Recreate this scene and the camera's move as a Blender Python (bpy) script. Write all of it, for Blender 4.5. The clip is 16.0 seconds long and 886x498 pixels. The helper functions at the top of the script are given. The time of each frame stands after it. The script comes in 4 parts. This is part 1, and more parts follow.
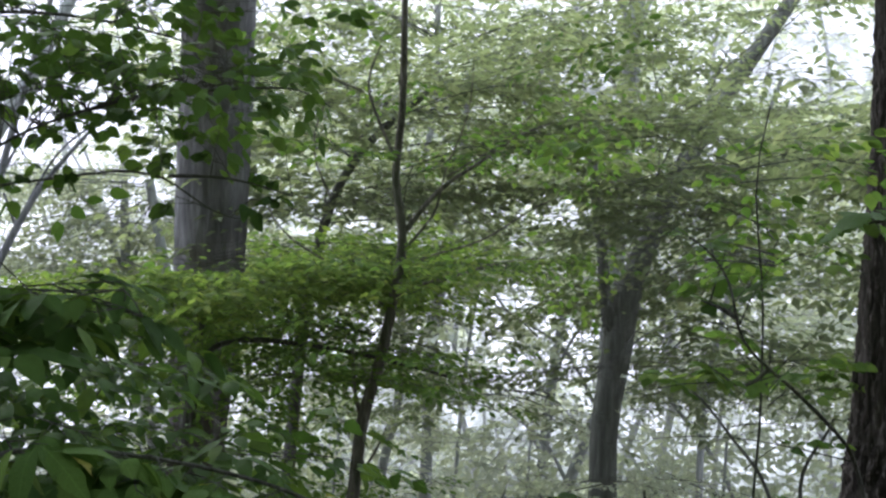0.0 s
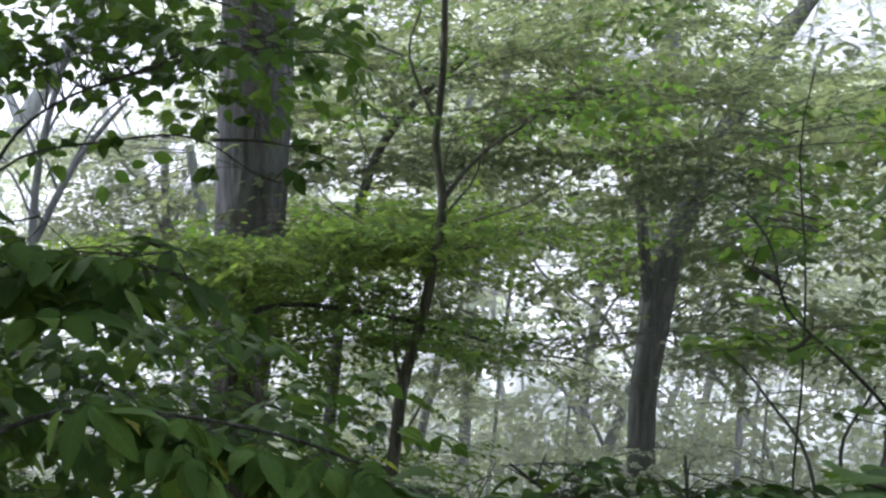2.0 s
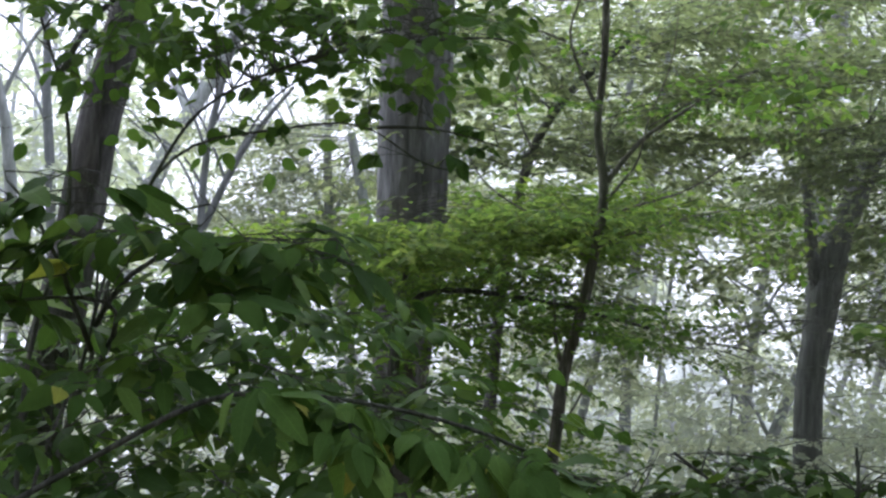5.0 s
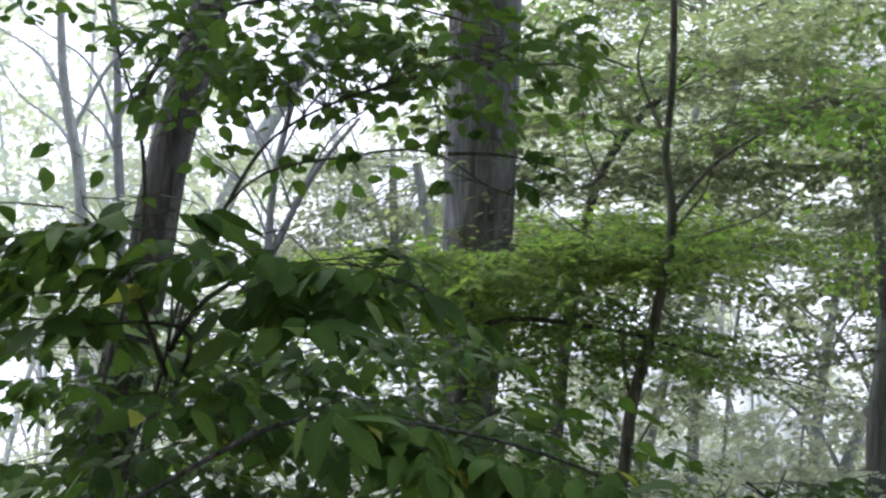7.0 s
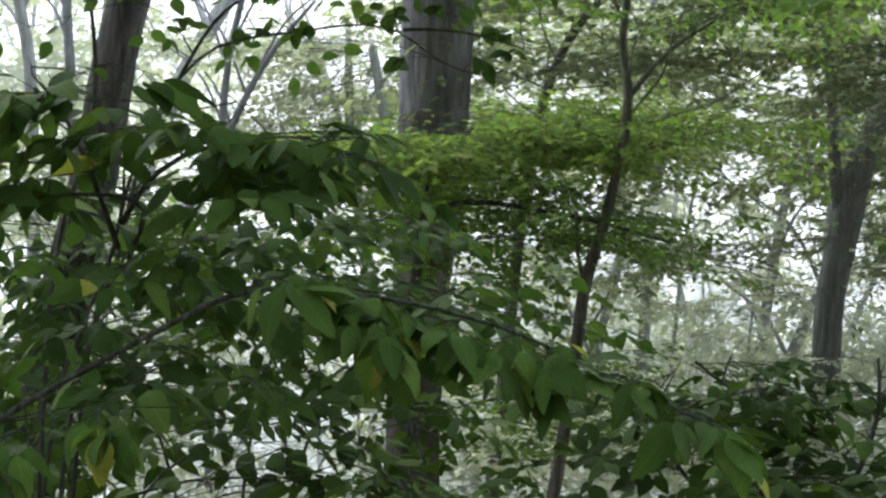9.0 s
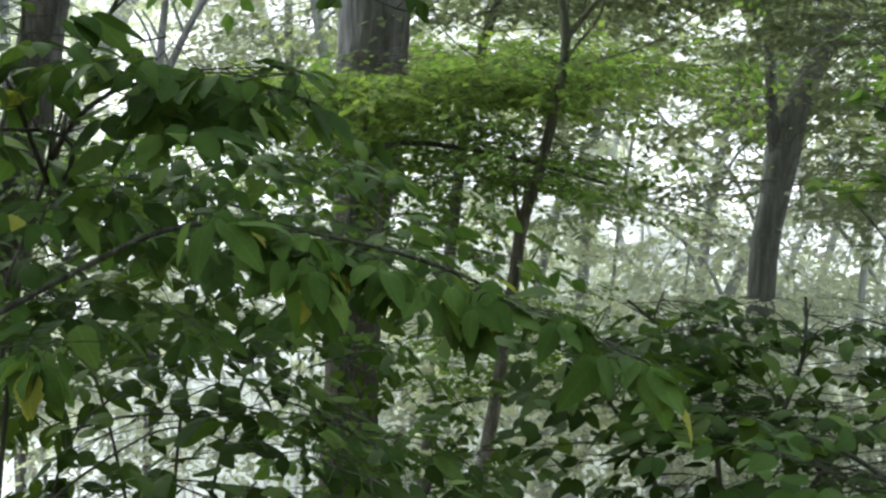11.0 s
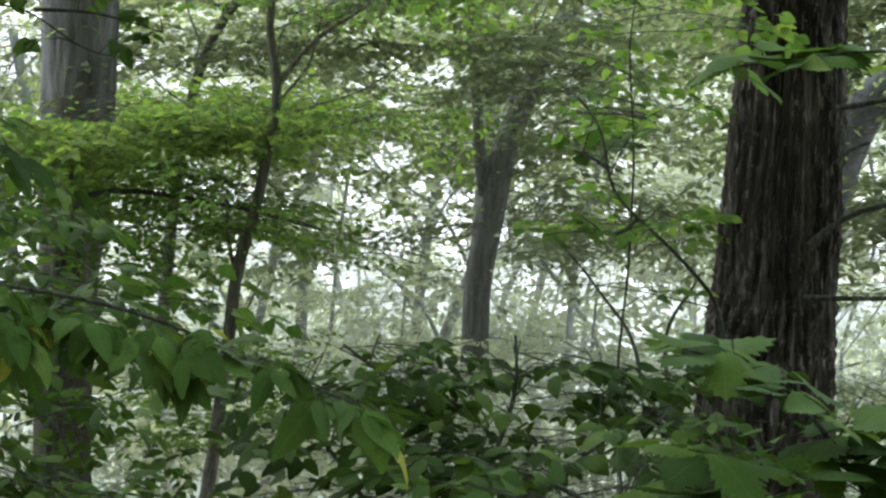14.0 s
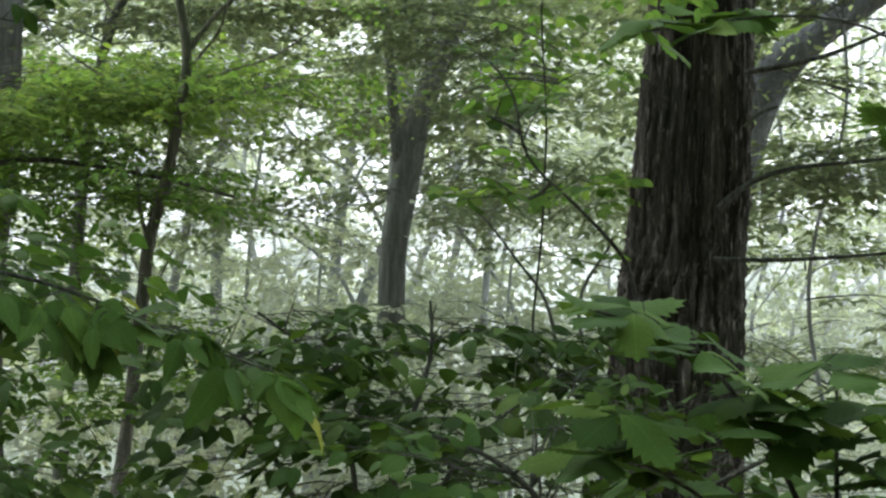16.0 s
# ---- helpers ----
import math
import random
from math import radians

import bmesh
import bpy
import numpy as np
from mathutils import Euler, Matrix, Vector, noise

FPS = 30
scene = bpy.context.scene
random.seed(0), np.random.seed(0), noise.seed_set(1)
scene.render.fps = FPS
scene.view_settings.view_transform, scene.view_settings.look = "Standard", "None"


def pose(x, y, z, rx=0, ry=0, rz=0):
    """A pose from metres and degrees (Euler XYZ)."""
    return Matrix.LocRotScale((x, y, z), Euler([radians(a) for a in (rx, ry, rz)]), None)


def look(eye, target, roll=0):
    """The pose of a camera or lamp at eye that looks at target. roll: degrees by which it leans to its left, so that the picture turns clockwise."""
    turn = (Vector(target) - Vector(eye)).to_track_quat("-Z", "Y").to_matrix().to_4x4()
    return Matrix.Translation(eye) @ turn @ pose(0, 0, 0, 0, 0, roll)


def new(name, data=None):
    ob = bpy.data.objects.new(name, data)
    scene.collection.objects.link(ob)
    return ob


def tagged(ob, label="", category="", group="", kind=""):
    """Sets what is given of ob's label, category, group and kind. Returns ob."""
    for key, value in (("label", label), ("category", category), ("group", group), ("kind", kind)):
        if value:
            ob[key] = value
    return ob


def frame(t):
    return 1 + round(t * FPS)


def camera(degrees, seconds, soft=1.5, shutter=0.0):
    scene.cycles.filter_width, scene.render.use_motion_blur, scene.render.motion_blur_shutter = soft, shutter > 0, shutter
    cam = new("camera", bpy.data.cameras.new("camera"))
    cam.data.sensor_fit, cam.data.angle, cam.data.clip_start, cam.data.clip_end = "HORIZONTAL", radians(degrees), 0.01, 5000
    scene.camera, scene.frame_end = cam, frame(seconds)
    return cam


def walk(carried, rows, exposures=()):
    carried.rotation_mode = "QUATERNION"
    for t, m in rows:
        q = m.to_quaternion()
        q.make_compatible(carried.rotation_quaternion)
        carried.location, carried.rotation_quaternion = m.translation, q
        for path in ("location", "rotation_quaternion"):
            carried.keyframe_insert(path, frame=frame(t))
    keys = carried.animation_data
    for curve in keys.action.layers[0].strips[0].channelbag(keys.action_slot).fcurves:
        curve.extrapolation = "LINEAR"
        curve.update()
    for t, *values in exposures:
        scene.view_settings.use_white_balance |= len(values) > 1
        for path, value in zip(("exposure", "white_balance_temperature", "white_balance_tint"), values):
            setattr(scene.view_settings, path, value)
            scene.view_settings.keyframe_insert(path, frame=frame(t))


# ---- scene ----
cam = camera(35.96, 16.0, soft=2.5)
PATH = [
    (0.0, pose(0.013, -0.001, 1.676, 95.95, -0.02, 0.26)),
    (0.5, pose(0.007, -0.006, 1.677, 95.89, -0.17, -0.04)),
    (1.0, pose(0.010, -0.005, 1.673, 95.69, -0.18, -0.23)),
    (1.5, pose(0.003, -0.009, 1.671, 95.00, 0.05, 0.71)),
    (2.0, pose(0.003, -0.004, 1.670, 94.54, -0.26, 1.84)),
    (2.5, pose(0.000, 0.000, 1.670, 94.39, -0.20, 2.89)),
    (3.0, pose(-0.001, -0.000, 1.671, 94.32, -0.26, 3.90)),
    (3.5, pose(-0.005, 0.004, 1.669, 93.88, -0.49, 5.66)),
    (4.0, pose(-0.006, 0.001, 1.669, 93.44, -0.72, 6.65)),
    (4.5, pose(-0.007, 0.005, 1.669, 93.52, -0.94, 7.62)),
    (5.0, pose(-0.007, 0.003, 1.671, 93.90, -0.72, 8.48)),
    (5.2, pose(-0.008, 0.000, 1.671, 94.04, -0.83, 8.78)),
    (7.3, pose(-0.022, 0.004, 1.659, 95.20, -0.81, 11.26)),
    (7.5, pose(-0.022, 0.007, 1.659, 94.68, -0.77, 11.26)),
    (8.0, pose(-0.022, 0.014, 1.647, 93.17, -0.95, 10.87)),
    (8.5, pose(-0.019, 0.009, 1.638, 91.41, -0.89, 10.07)),
    (9.0, pose(-0.020, 0.006, 1.633, 90.55, -1.21, 9.27)),
    (9.2, pose(-0.017, 0.006, 1.631, 90.09, -1.40, 8.86)),
    (11.3, pose(0.004, -0.018, 1.617, 87.92, -1.22, 5.89)),
    (11.5, pose(0.002, -0.022, 1.614, 87.75, -1.11, 5.05)),
    (12.0, pose(0.007, -0.009, 1.613, 88.27, -0.71, 2.91)),
    (12.5, pose(0.009, -0.011, 1.617, 89.39, -0.99, -0.13)),
    (13.0, pose(0.010, -0.013, 1.619, 89.62, -0.55, -1.96)),
    (13.5, pose(0.011, -0.009, 1.619, 89.78, -0.07, -3.13)),
    (14.0, pose(0.014, -0.004, 1.621, 90.31, -0.09, -4.97)),
    (14.5, pose(0.015, -0.008, 1.622, 90.79, 0.17, -6.64)),
    (15.0, pose(0.017, -0.011, 1.624, 90.34, 0.38, -8.10)),
    (15.5, pose(0.018, -0.013, 1.625, 89.65, 0.25, -8.94)),
    (16.0, pose(0.019, -0.006, 1.619, 88.89, 0.50, -8.50)),
]
walk(cam, PATH, [(0.0, 1.66, 5830, 19), (3.0, 1.73, 5840, 18), (5.0, 1.76, 5780, 19), (7.5, 1.82, 5860, 18.2), (9.0, 1.86, 6080, 13.5), (11.5, 2.1, 6200, 8), (13.0, 2.11, 6200, 7.6), (16.0, 2.06, 6230, 5.2)])

# ---- sky and sun: bright mist over a wood ----
world = bpy.data.worlds.new("misty_sky")
scene.world = world
world.use_nodes = True
wn, wl = world.node_tree.nodes, world.node_tree.links
wn.clear()
SUN_EL, SUN_AZ = 48.0, 35.0
sky = wn.new("ShaderNodeTexSky")
sky.sky_type, sky.sun_disc = "NISHITA", False
sky.sun_elevation, sky.sun_rotation = radians(SUN_EL), radians(-SUN_AZ)
sky.dust_density, sky.air_density = 6.0, 1.0
dim = wn.new("ShaderNodeVectorMath")
dim.operation = "SCALE"
dim.inputs["Scale"].default_value = 0.08
mist = wn.new("ShaderNodeMix")
mist.data_type = "RGBA"
mist.inputs[0].default_value = 0.8
mist.inputs[7].default_value = (0.90, 0.96, 1.0, 1)
bg = wn.new("ShaderNodeBackground")
bg.inputs["Strength"].default_value = 2.2
out = wn.new("ShaderNodeOutputWorld")
wl.new(sky.outputs[0], dim.inputs[0])
wl.new(dim.outputs[0], mist.inputs[6])
wl.new(mist.outputs[2], bg.inputs[0])
wl.new(bg.outputs[0], out.inputs[0])

sun = new("sun", bpy.data.lights.new("sun", "SUN"))
sun.data.energy, sun.data.angle, sun.data.color = 1.1, radians(25), (1.0, 0.97, 0.92)
sun.matrix_world = look((0, 0, 0), (math.sin(radians(SUN_AZ)), -math.cos(radians(SUN_AZ)), -math.tan(radians(SUN_EL))))

# ---- materials ----


def shader(name):
    m = bpy.data.materials.new(name)
    m.use_nodes = True
    m.node_tree.nodes.clear()
    return m, m.node_tree.nodes, m.node_tree.links


def ramp(nodes, stops):
    r = nodes.new("ShaderNodeValToRGB")
    e = r.color_ramp.elements
    e[0].position, e[0].color = stops[0][0], (*stops[0][1], 1)
    e[1].position, e[1].color = stops[-1][0], (*stops[-1][1], 1)
    for p, c in stops[1:-1]:
        n = e.new(p)
        n.color = (*c, 1)
    return r


def leaf_material(name, stops, through_light=0.45, rough=0.66, gloss=0.025, veins=False):
    """Green blades: each its own tint, blotched, with light shining through."""
    m, n, l = shader(name)
    info, geo = n.new("ShaderNodeObjectInfo"), n.new("ShaderNodeNewGeometry")
    add = n.new("ShaderNodeMath")
    add.operation = "ADD"
    l.new(info.outputs["Random"], add.inputs[0])
    l.new(geo.outputs["Random Per Island"], add.inputs[1])
    frac = n.new("ShaderNodeMath")
    frac.operation = "FRACT"
    l.new(add.outputs[0], frac.inputs[0])
    col = ramp(n, stops)
    l.new(frac.outputs[0], col.inputs[0])
    tex = n.new("ShaderNodeTexCoord")
    blot = n.new("ShaderNodeTexNoise")
    blot.inputs["Scale"].default_value, blot.inputs["Detail"].default_value = 38.0, 4.0
    l.new(tex.outputs["Object"], blot.inputs["Vector"])
    vary = n.new("ShaderNodeMapRange")
    vary.inputs[3].default_value, vary.inputs[4].default_value = 0.7, 1.3
    l.new(blot.outputs[0], vary.inputs[0])
    mul = n.new("ShaderNodeVectorMath")
    mul.operation = "SCALE"
    l.new(col.outputs[0], mul.inputs[0])
    l.new(vary.outputs[0], mul.inputs["Scale"])
    tint, height = mul.outputs[0], blot.outputs[0]
    if veins:
        # paler midrib and side veins of a single blade that lies along its own x axis
        def calc(op, a, c):
            k = n.new("ShaderNodeMath")
            k.operation = op
            for i, q in enumerate((a, c)):
                if isinstance(q, (int, float)):
                    k.inputs[i].default_value = q
                else:
                    l.new(q, k.inputs[i])
            return k.outputs[0]
        xyz = n.new("ShaderNodeSeparateXYZ")
        l.new(tex.outputs["Object"], xyz.inputs[0])
        away = calc("ABSOLUTE", xyz.outputs["Y"], 0.0)
        rib = calc("LESS_THAN", away, 0.011)
        row = calc("FRACT", calc("MULTIPLY", calc("SUBTRACT", xyz.outputs["X"], calc("MULTIPLY", away, 0.8)), 9.0), 0.0)
        side = calc("MULTIPLY", calc("LESS_THAN", row, 0.12), 0.6)
        line = calc("MAXIMUM", rib, side)
        pale = n.new("ShaderNodeVectorMath")
        pale.operation = "SCALE"
        l.new(tint, pale.inputs[0])
        l.new(calc("ADD", calc("MULTIPLY", line, 0.2), 1.0), pale.inputs["Scale"])
        tint = pale.outputs[0]
        height = calc("SUBTRACT", blot.outputs[0], calc("MULTIPLY", line, 0.8))
    p = n.new("ShaderNodeBsdfPrincipled")
    p.inputs["Roughness"].default_value = rough
    p.inputs["Specular IOR Level"].default_value = gloss
    l.new(tint, p.inputs["Base Color"])
    bump = n.new("ShaderNodeBump")
    bump.inputs["Strength"].default_value, bump.inputs["Distance"].default_value = 0.25, 0.004
    l.new(height, bump.inputs["Height"])
    l.new(bump.outputs[0], p.inputs["Normal"])
    t = n.new("ShaderNodeBsdfTranslucent")
    warm = n.new("ShaderNodeVectorMath")
    warm.operation = "MULTIPLY"
    warm.inputs[1].default_value = (1.35, 1.4, 0.85)
    l.new(tint, warm.inputs[0])
    l.new(warm.outputs[0], t.inputs[0])
    mix, o = n.new("ShaderNodeMixShader"), n.new("ShaderNodeOutputMaterial")
    mix.inputs[0].default_value = through_light
    l.new(p.outputs[0], mix.inputs[1])
    l.new(t.outputs[0], mix.inputs[2])
    l.new(mix.outputs[0], o.inputs[0])
    return m


def bark_material(name, deep, ridge, moss=(0.06, 0.08, 0.03), moss_amount=0.3, scale=1.0, rough=0.9, span=(0.36, 0.52, 0.68), fleck=0.25, damp=0.0):
    """Bark drawn out along the stem, with paler scales, dark furrows and a green bloom of algae."""
    m, n, l = shader(name)
    tex, stretch = n.new("ShaderNodeTexCoord"), n.new("ShaderNodeMapping")
    stretch.inputs["Scale"].default_value = (22 * scale, 22 * scale, 2.6 * scale)
    l.new(tex.outputs["Object"], stretch.inputs[0])
    grain = n.new("ShaderNodeTexNoise")
    grain.inputs["Scale"].default_value, grain.inputs["Detail"].default_value = 1.0, 8.0
    grain.inputs["Roughness"].default_value = 0.65
    l.new(stretch.outputs[0], grain.inputs["Vector"])
    col = ramp(n, [(span[0], deep), (span[1], tuple(a * 0.6 + b * 0.4 for a, b in zip(deep, ridge))), (span[2], ridge)])
    l.new(grain.outputs[0], col.inputs[0])
    patch = n.new("ShaderNodeTexNoise")
    patch.inputs["Scale"].default_value, patch.inputs["Detail"].default_value = 2.2, 5.0
    l.new(tex.outputs["Object"], patch.inputs["Vector"])
    much = n.new("ShaderNodeMapRange")
    much.inputs[1].default_value, much.inputs[2].default_value = 0.48, 0.7
    much.inputs[4].default_value = moss_amount
    l.new(patch.outputs[0], much.inputs[0])
    mix = n.new("ShaderNodeMix")
    mix.data_type = "RGBA"
    mix.inputs[7].default_value = (*moss, 1)
    l.new(much.outputs[0], mix.inputs[0])
    if damp:
        # moss and algae that have climbed the stem to a ragged line about this high
        xyz, rag = n.new("ShaderNodeSeparateXYZ"), n.new("ShaderNodeMath")
        l.new(tex.outputs["Object"], xyz.inputs[0])
        rag.operation = "MULTIPLY_ADD"
        rag.inputs[1].default_value = 2.2
        l.new(grain.outputs[0], rag.inputs[0])
        l.new(xyz.outputs["Z"], rag.inputs[2])
        grown, most = n.new("ShaderNodeMapRange"), n.new("ShaderNodeMath")
        grown.inputs[1].default_value, grown.inputs[2].default_value = damp + 1.7, damp + 0.5
        grown.inputs[4].default_value = 0.93
        l.new(rag.outputs[0], grown.inputs[0])
        most.operation = "MAXIMUM"
        l.new(much.outputs[0], most.inputs[0])
        l.new(grown.outputs[0], most.inputs[1])
        l.new(most.outputs[0], mix.inputs[0])
    l.new(col.outputs[0], mix.inputs[6])
    fine, small = n.new("ShaderNodeTexNoise"), n.new("ShaderNodeMapping")
    small.inputs["Scale"].default_value = (70 * scale, 70 * scale, 11 * scale)
    l.new(tex.outputs["Object"], small.inputs[0])
    fine.inputs["Scale"].default_value, fine.inputs["Detail"].default_value = 1.0, 3.0
    l.new(small.outputs[0], fine.inputs["Vector"])
    spots = n.new("ShaderNodeMapRange")
    spots.inputs[1].default_value, spots.inputs[2].default_value, spots.inputs[4].default_value = 0.58, 0.70, fleck
    l.new(fine.outputs[0], spots.inputs[0])
    light = n.new("ShaderNodeMix")
    light.data_type = "RGBA"
    light.inputs[7].default_value = (*(min(1, 1.7 * c) for c in ridge), 1)
    l.new(spots.outputs[0], light.inputs[0])
    l.new(mix.outputs[2], light.inputs[6])
    mix = light
    p, o = n.new("ShaderNodeBsdfPrincipled"), n.new("ShaderNodeOutputMaterial")
    p.inputs["Roughness"].default_value = rough
    p.inputs["Specular IOR Level"].default_value = 0.06
    bump = n.new("ShaderNodeBump")
    bump.inputs["Strength"].default_value, bump.inputs["Distance"].default_value = 0.9, 0.015
    l.new(grain.outputs[0], bump.inputs["Height"])
    l.new(bump.outputs[0], p.inputs["Normal"])
    l.new(mix.outputs[2], p.inputs["Base Color"])
    l.new(p.outputs[0], o.inputs[0])
    return m


def litter_material():
    """Forest floor: brown leaf litter, moss and bare soil."""
    m, n, l = shader("forest_floor")
    tex = n.new("ShaderNodeTexCoord")
    big, cell = n.new("ShaderNodeTexNoise"), n.new("ShaderNodeTexVoronoi")
    big.inputs["Scale"].default_value, big.inputs["Detail"].default_value = 0.7, 6.0
    cell.inputs["Scale"].default_value = 14.0
    l.new(tex.outputs["Object"], big.inputs["Vector"])
    l.new(tex.outputs["Object"], cell.inputs["Vector"])
    col = ramp(n, [(0.0, (0.045, 0.032, 0.02)), (0.5, (0.12, 0.085, 0.05)), (1.0, (0.21, 0.16, 0.10))])
    sep = n.new("ShaderNodeSeparateColor")
    l.new(cell.outputs["Color"], sep.inputs[0])
    l.new(sep.outputs[0], col.inputs[0])
    mix = n.new("ShaderNodeMix")
    mix.data_type = "RGBA"
    mix.inputs[7].default_value = (0.05, 0.075, 0.025, 1)
    part_moss = n.new("ShaderNodeMapRange")
    part_moss.inputs[1].default_value, part_moss.inputs[2].default_value, part_moss.inputs[4].default_value = 0.5, 0.75, 0.7
    l.new(big.outputs[0], part_moss.inputs[0])
    l.new(part_moss.outputs[0], mix.inputs[0])
    l.new(col.outputs[0], mix.inputs[6])
    p, o = n.new("ShaderNodeBsdfPrincipled"), n.new("ShaderNodeOutputMaterial")
    p.inputs["Roughness"].default_value = 0.9
    bump = n.new("ShaderNodeBump")
    bump.inputs["Strength"].default_value, bump.inputs["Distance"].default_value = 0.8, 0.03
    l.new(cell.outputs["Distance"], bump.inputs["Height"])
    l.new(bump.outputs[0], p.inputs["Normal"])
    l.new(mix.outputs[2], p.inputs["Base Color"])
    l.new(p.outputs[0], o.inputs[0])
    return m


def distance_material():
    """Glowing mist painted as emission behind the wood, with faint mottling of farther crowns."""
    m, n, l = shader("mist_glow_backdrop")
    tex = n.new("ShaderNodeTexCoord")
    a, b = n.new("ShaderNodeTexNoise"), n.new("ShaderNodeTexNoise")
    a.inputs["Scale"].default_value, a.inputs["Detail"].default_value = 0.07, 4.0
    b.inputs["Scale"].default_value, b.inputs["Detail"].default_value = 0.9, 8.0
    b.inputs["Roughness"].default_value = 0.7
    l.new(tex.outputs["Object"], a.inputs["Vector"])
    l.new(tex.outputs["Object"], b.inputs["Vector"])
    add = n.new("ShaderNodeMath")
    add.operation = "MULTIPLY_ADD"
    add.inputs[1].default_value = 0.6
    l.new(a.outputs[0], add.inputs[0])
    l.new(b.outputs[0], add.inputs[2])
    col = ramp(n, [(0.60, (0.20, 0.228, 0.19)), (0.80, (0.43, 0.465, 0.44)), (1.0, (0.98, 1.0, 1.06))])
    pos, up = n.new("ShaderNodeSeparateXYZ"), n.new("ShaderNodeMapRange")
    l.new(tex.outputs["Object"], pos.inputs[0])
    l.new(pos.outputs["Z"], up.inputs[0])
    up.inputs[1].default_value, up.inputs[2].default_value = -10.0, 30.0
    # brightness of mist and farther woods painted in by height
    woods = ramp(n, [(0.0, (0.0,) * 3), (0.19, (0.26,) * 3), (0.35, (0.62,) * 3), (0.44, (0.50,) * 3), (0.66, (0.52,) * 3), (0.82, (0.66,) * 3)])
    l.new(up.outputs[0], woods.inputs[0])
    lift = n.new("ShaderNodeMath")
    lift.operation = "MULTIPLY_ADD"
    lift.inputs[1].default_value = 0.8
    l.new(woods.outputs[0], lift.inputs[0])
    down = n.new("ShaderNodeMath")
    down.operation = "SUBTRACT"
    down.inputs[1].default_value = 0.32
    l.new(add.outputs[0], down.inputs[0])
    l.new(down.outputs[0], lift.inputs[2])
    # emission painted brighter towards the sunward left
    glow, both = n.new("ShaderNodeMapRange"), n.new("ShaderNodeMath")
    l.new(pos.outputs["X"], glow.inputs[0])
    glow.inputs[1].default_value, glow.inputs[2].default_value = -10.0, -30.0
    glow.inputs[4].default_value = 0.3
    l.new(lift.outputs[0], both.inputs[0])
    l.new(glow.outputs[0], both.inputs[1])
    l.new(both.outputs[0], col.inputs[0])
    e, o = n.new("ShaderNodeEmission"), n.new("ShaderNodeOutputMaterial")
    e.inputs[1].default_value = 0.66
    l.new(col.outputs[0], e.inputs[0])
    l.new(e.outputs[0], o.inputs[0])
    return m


M_FLOOR, M_DISTANCE = litter_material(), distance_material()
M_SHADE_WALL = bark_material("shade_wall", (0.02, 0.035, 0.015), (0.06, 0.09, 0.04), scale=0.1)
M_BARK_DARK = bark_material("dark_furrowed_bark", (0.015, 0.013, 0.011), (0.135, 0.121, 0.104), moss=(0.027, 0.025, 0.019), moss_amount=0.75, span=(0.45, 0.60, 0.78), scale=1.0, fleck=0.45)
M_BARK_GREY = bark_material("grey_bark", (0.036, 0.035, 0.037), (0.125, 0.12, 0.124), moss_amount=0.45)
M_BARK_TALL = bark_material("tall_grey_bark", (0.076, 0.077, 0.077), (0.186, 0.187, 0.186), moss=(0.030, 0.028, 0.019), moss_amount=0.3, fleck=0.12, damp=1.9)
M_BARK_LEAN = bark_material("dark_grey_bark", (0.030, 0.029, 0.028), (0.108, 0.103, 0.099), moss=(0.016, 0.02, 0.011), moss_amount=0.4, fleck=0.15, damp=2.0)
M_BARK_PALE = bark_material("pale_grey_bark", (0.043, 0.045, 0.038), (0.098, 0.101, 0.088), moss_amount=0.2, fleck=0.08)
# bark of the farther trees, with mist haze painted into the base colour
M_BARK_FAR = bark_material("far_haze_bark", (0.12, 0.126, 0.122), (0.21, 0.218, 0.21), moss=(0.07, 0.09, 0.058), moss_amount=0.5)
M_BARK_VEIL = bark_material("haze_grey_bark", (0.075, 0.078, 0.08), (0.13, 0.134, 0.136), moss=(0.06, 0.07, 0.05), moss_amount=0.4)
M_BARK_HAZE = bark_material("deep_haze_bark", (0.24, 0.247, 0.25), (0.36, 0.368, 0.37), moss=(0.20, 0.22, 0.17), moss_amount=0.4)
M_BARK_MIST = bark_material("mist_grey_bark", (0.05, 0.052, 0.056), (0.115, 0.117, 0.124), moss_amount=0.2)
M_TWIG_PALE = bark_material("pale_twig_bark", (0.05, 0.05, 0.045), (0.10, 0.10, 0.09), scale=3.0)
M_BARK_SAPLING = bark_material("sapling_bark", (0.050, 0.048, 0.040), (0.165, 0.157, 0.134), scale=2.0)
M_TWIG = bark_material("twig_bark", (0.017, 0.018, 0.014), (0.074, 0.074, 0.062), scale=3.0)
M_LEAF_DARK = leaf_material("dark_green_leaf", [(0, (0.021, 0.041, 0.011)), (0.6, (0.034, 0.065, 0.015)), (1, (0.057, 0.092, 0.019))], 0.3)
M_LEAF_MAPLE = leaf_material("bright_green_leaf", [(0, (0.066, 0.108, 0.027)), (0.6, (0.102, 0.156, 0.038)), (1, (0.148, 0.192, 0.048))], 0.5)
M_LEAF_NEAR = leaf_material("smooth_green_leaf", [(0, (0.030, 0.057, 0.013)), (0.6, (0.043, 0.080, 0.018)), (1, (0.063, 0.103, 0.022))], 0.32)
M_LEAF_YELLOW = leaf_material("yellowing_leaf", [(0, (0.12, 0.14, 0.024)), (1, (0.21, 0.21, 0.042))], 0.45)
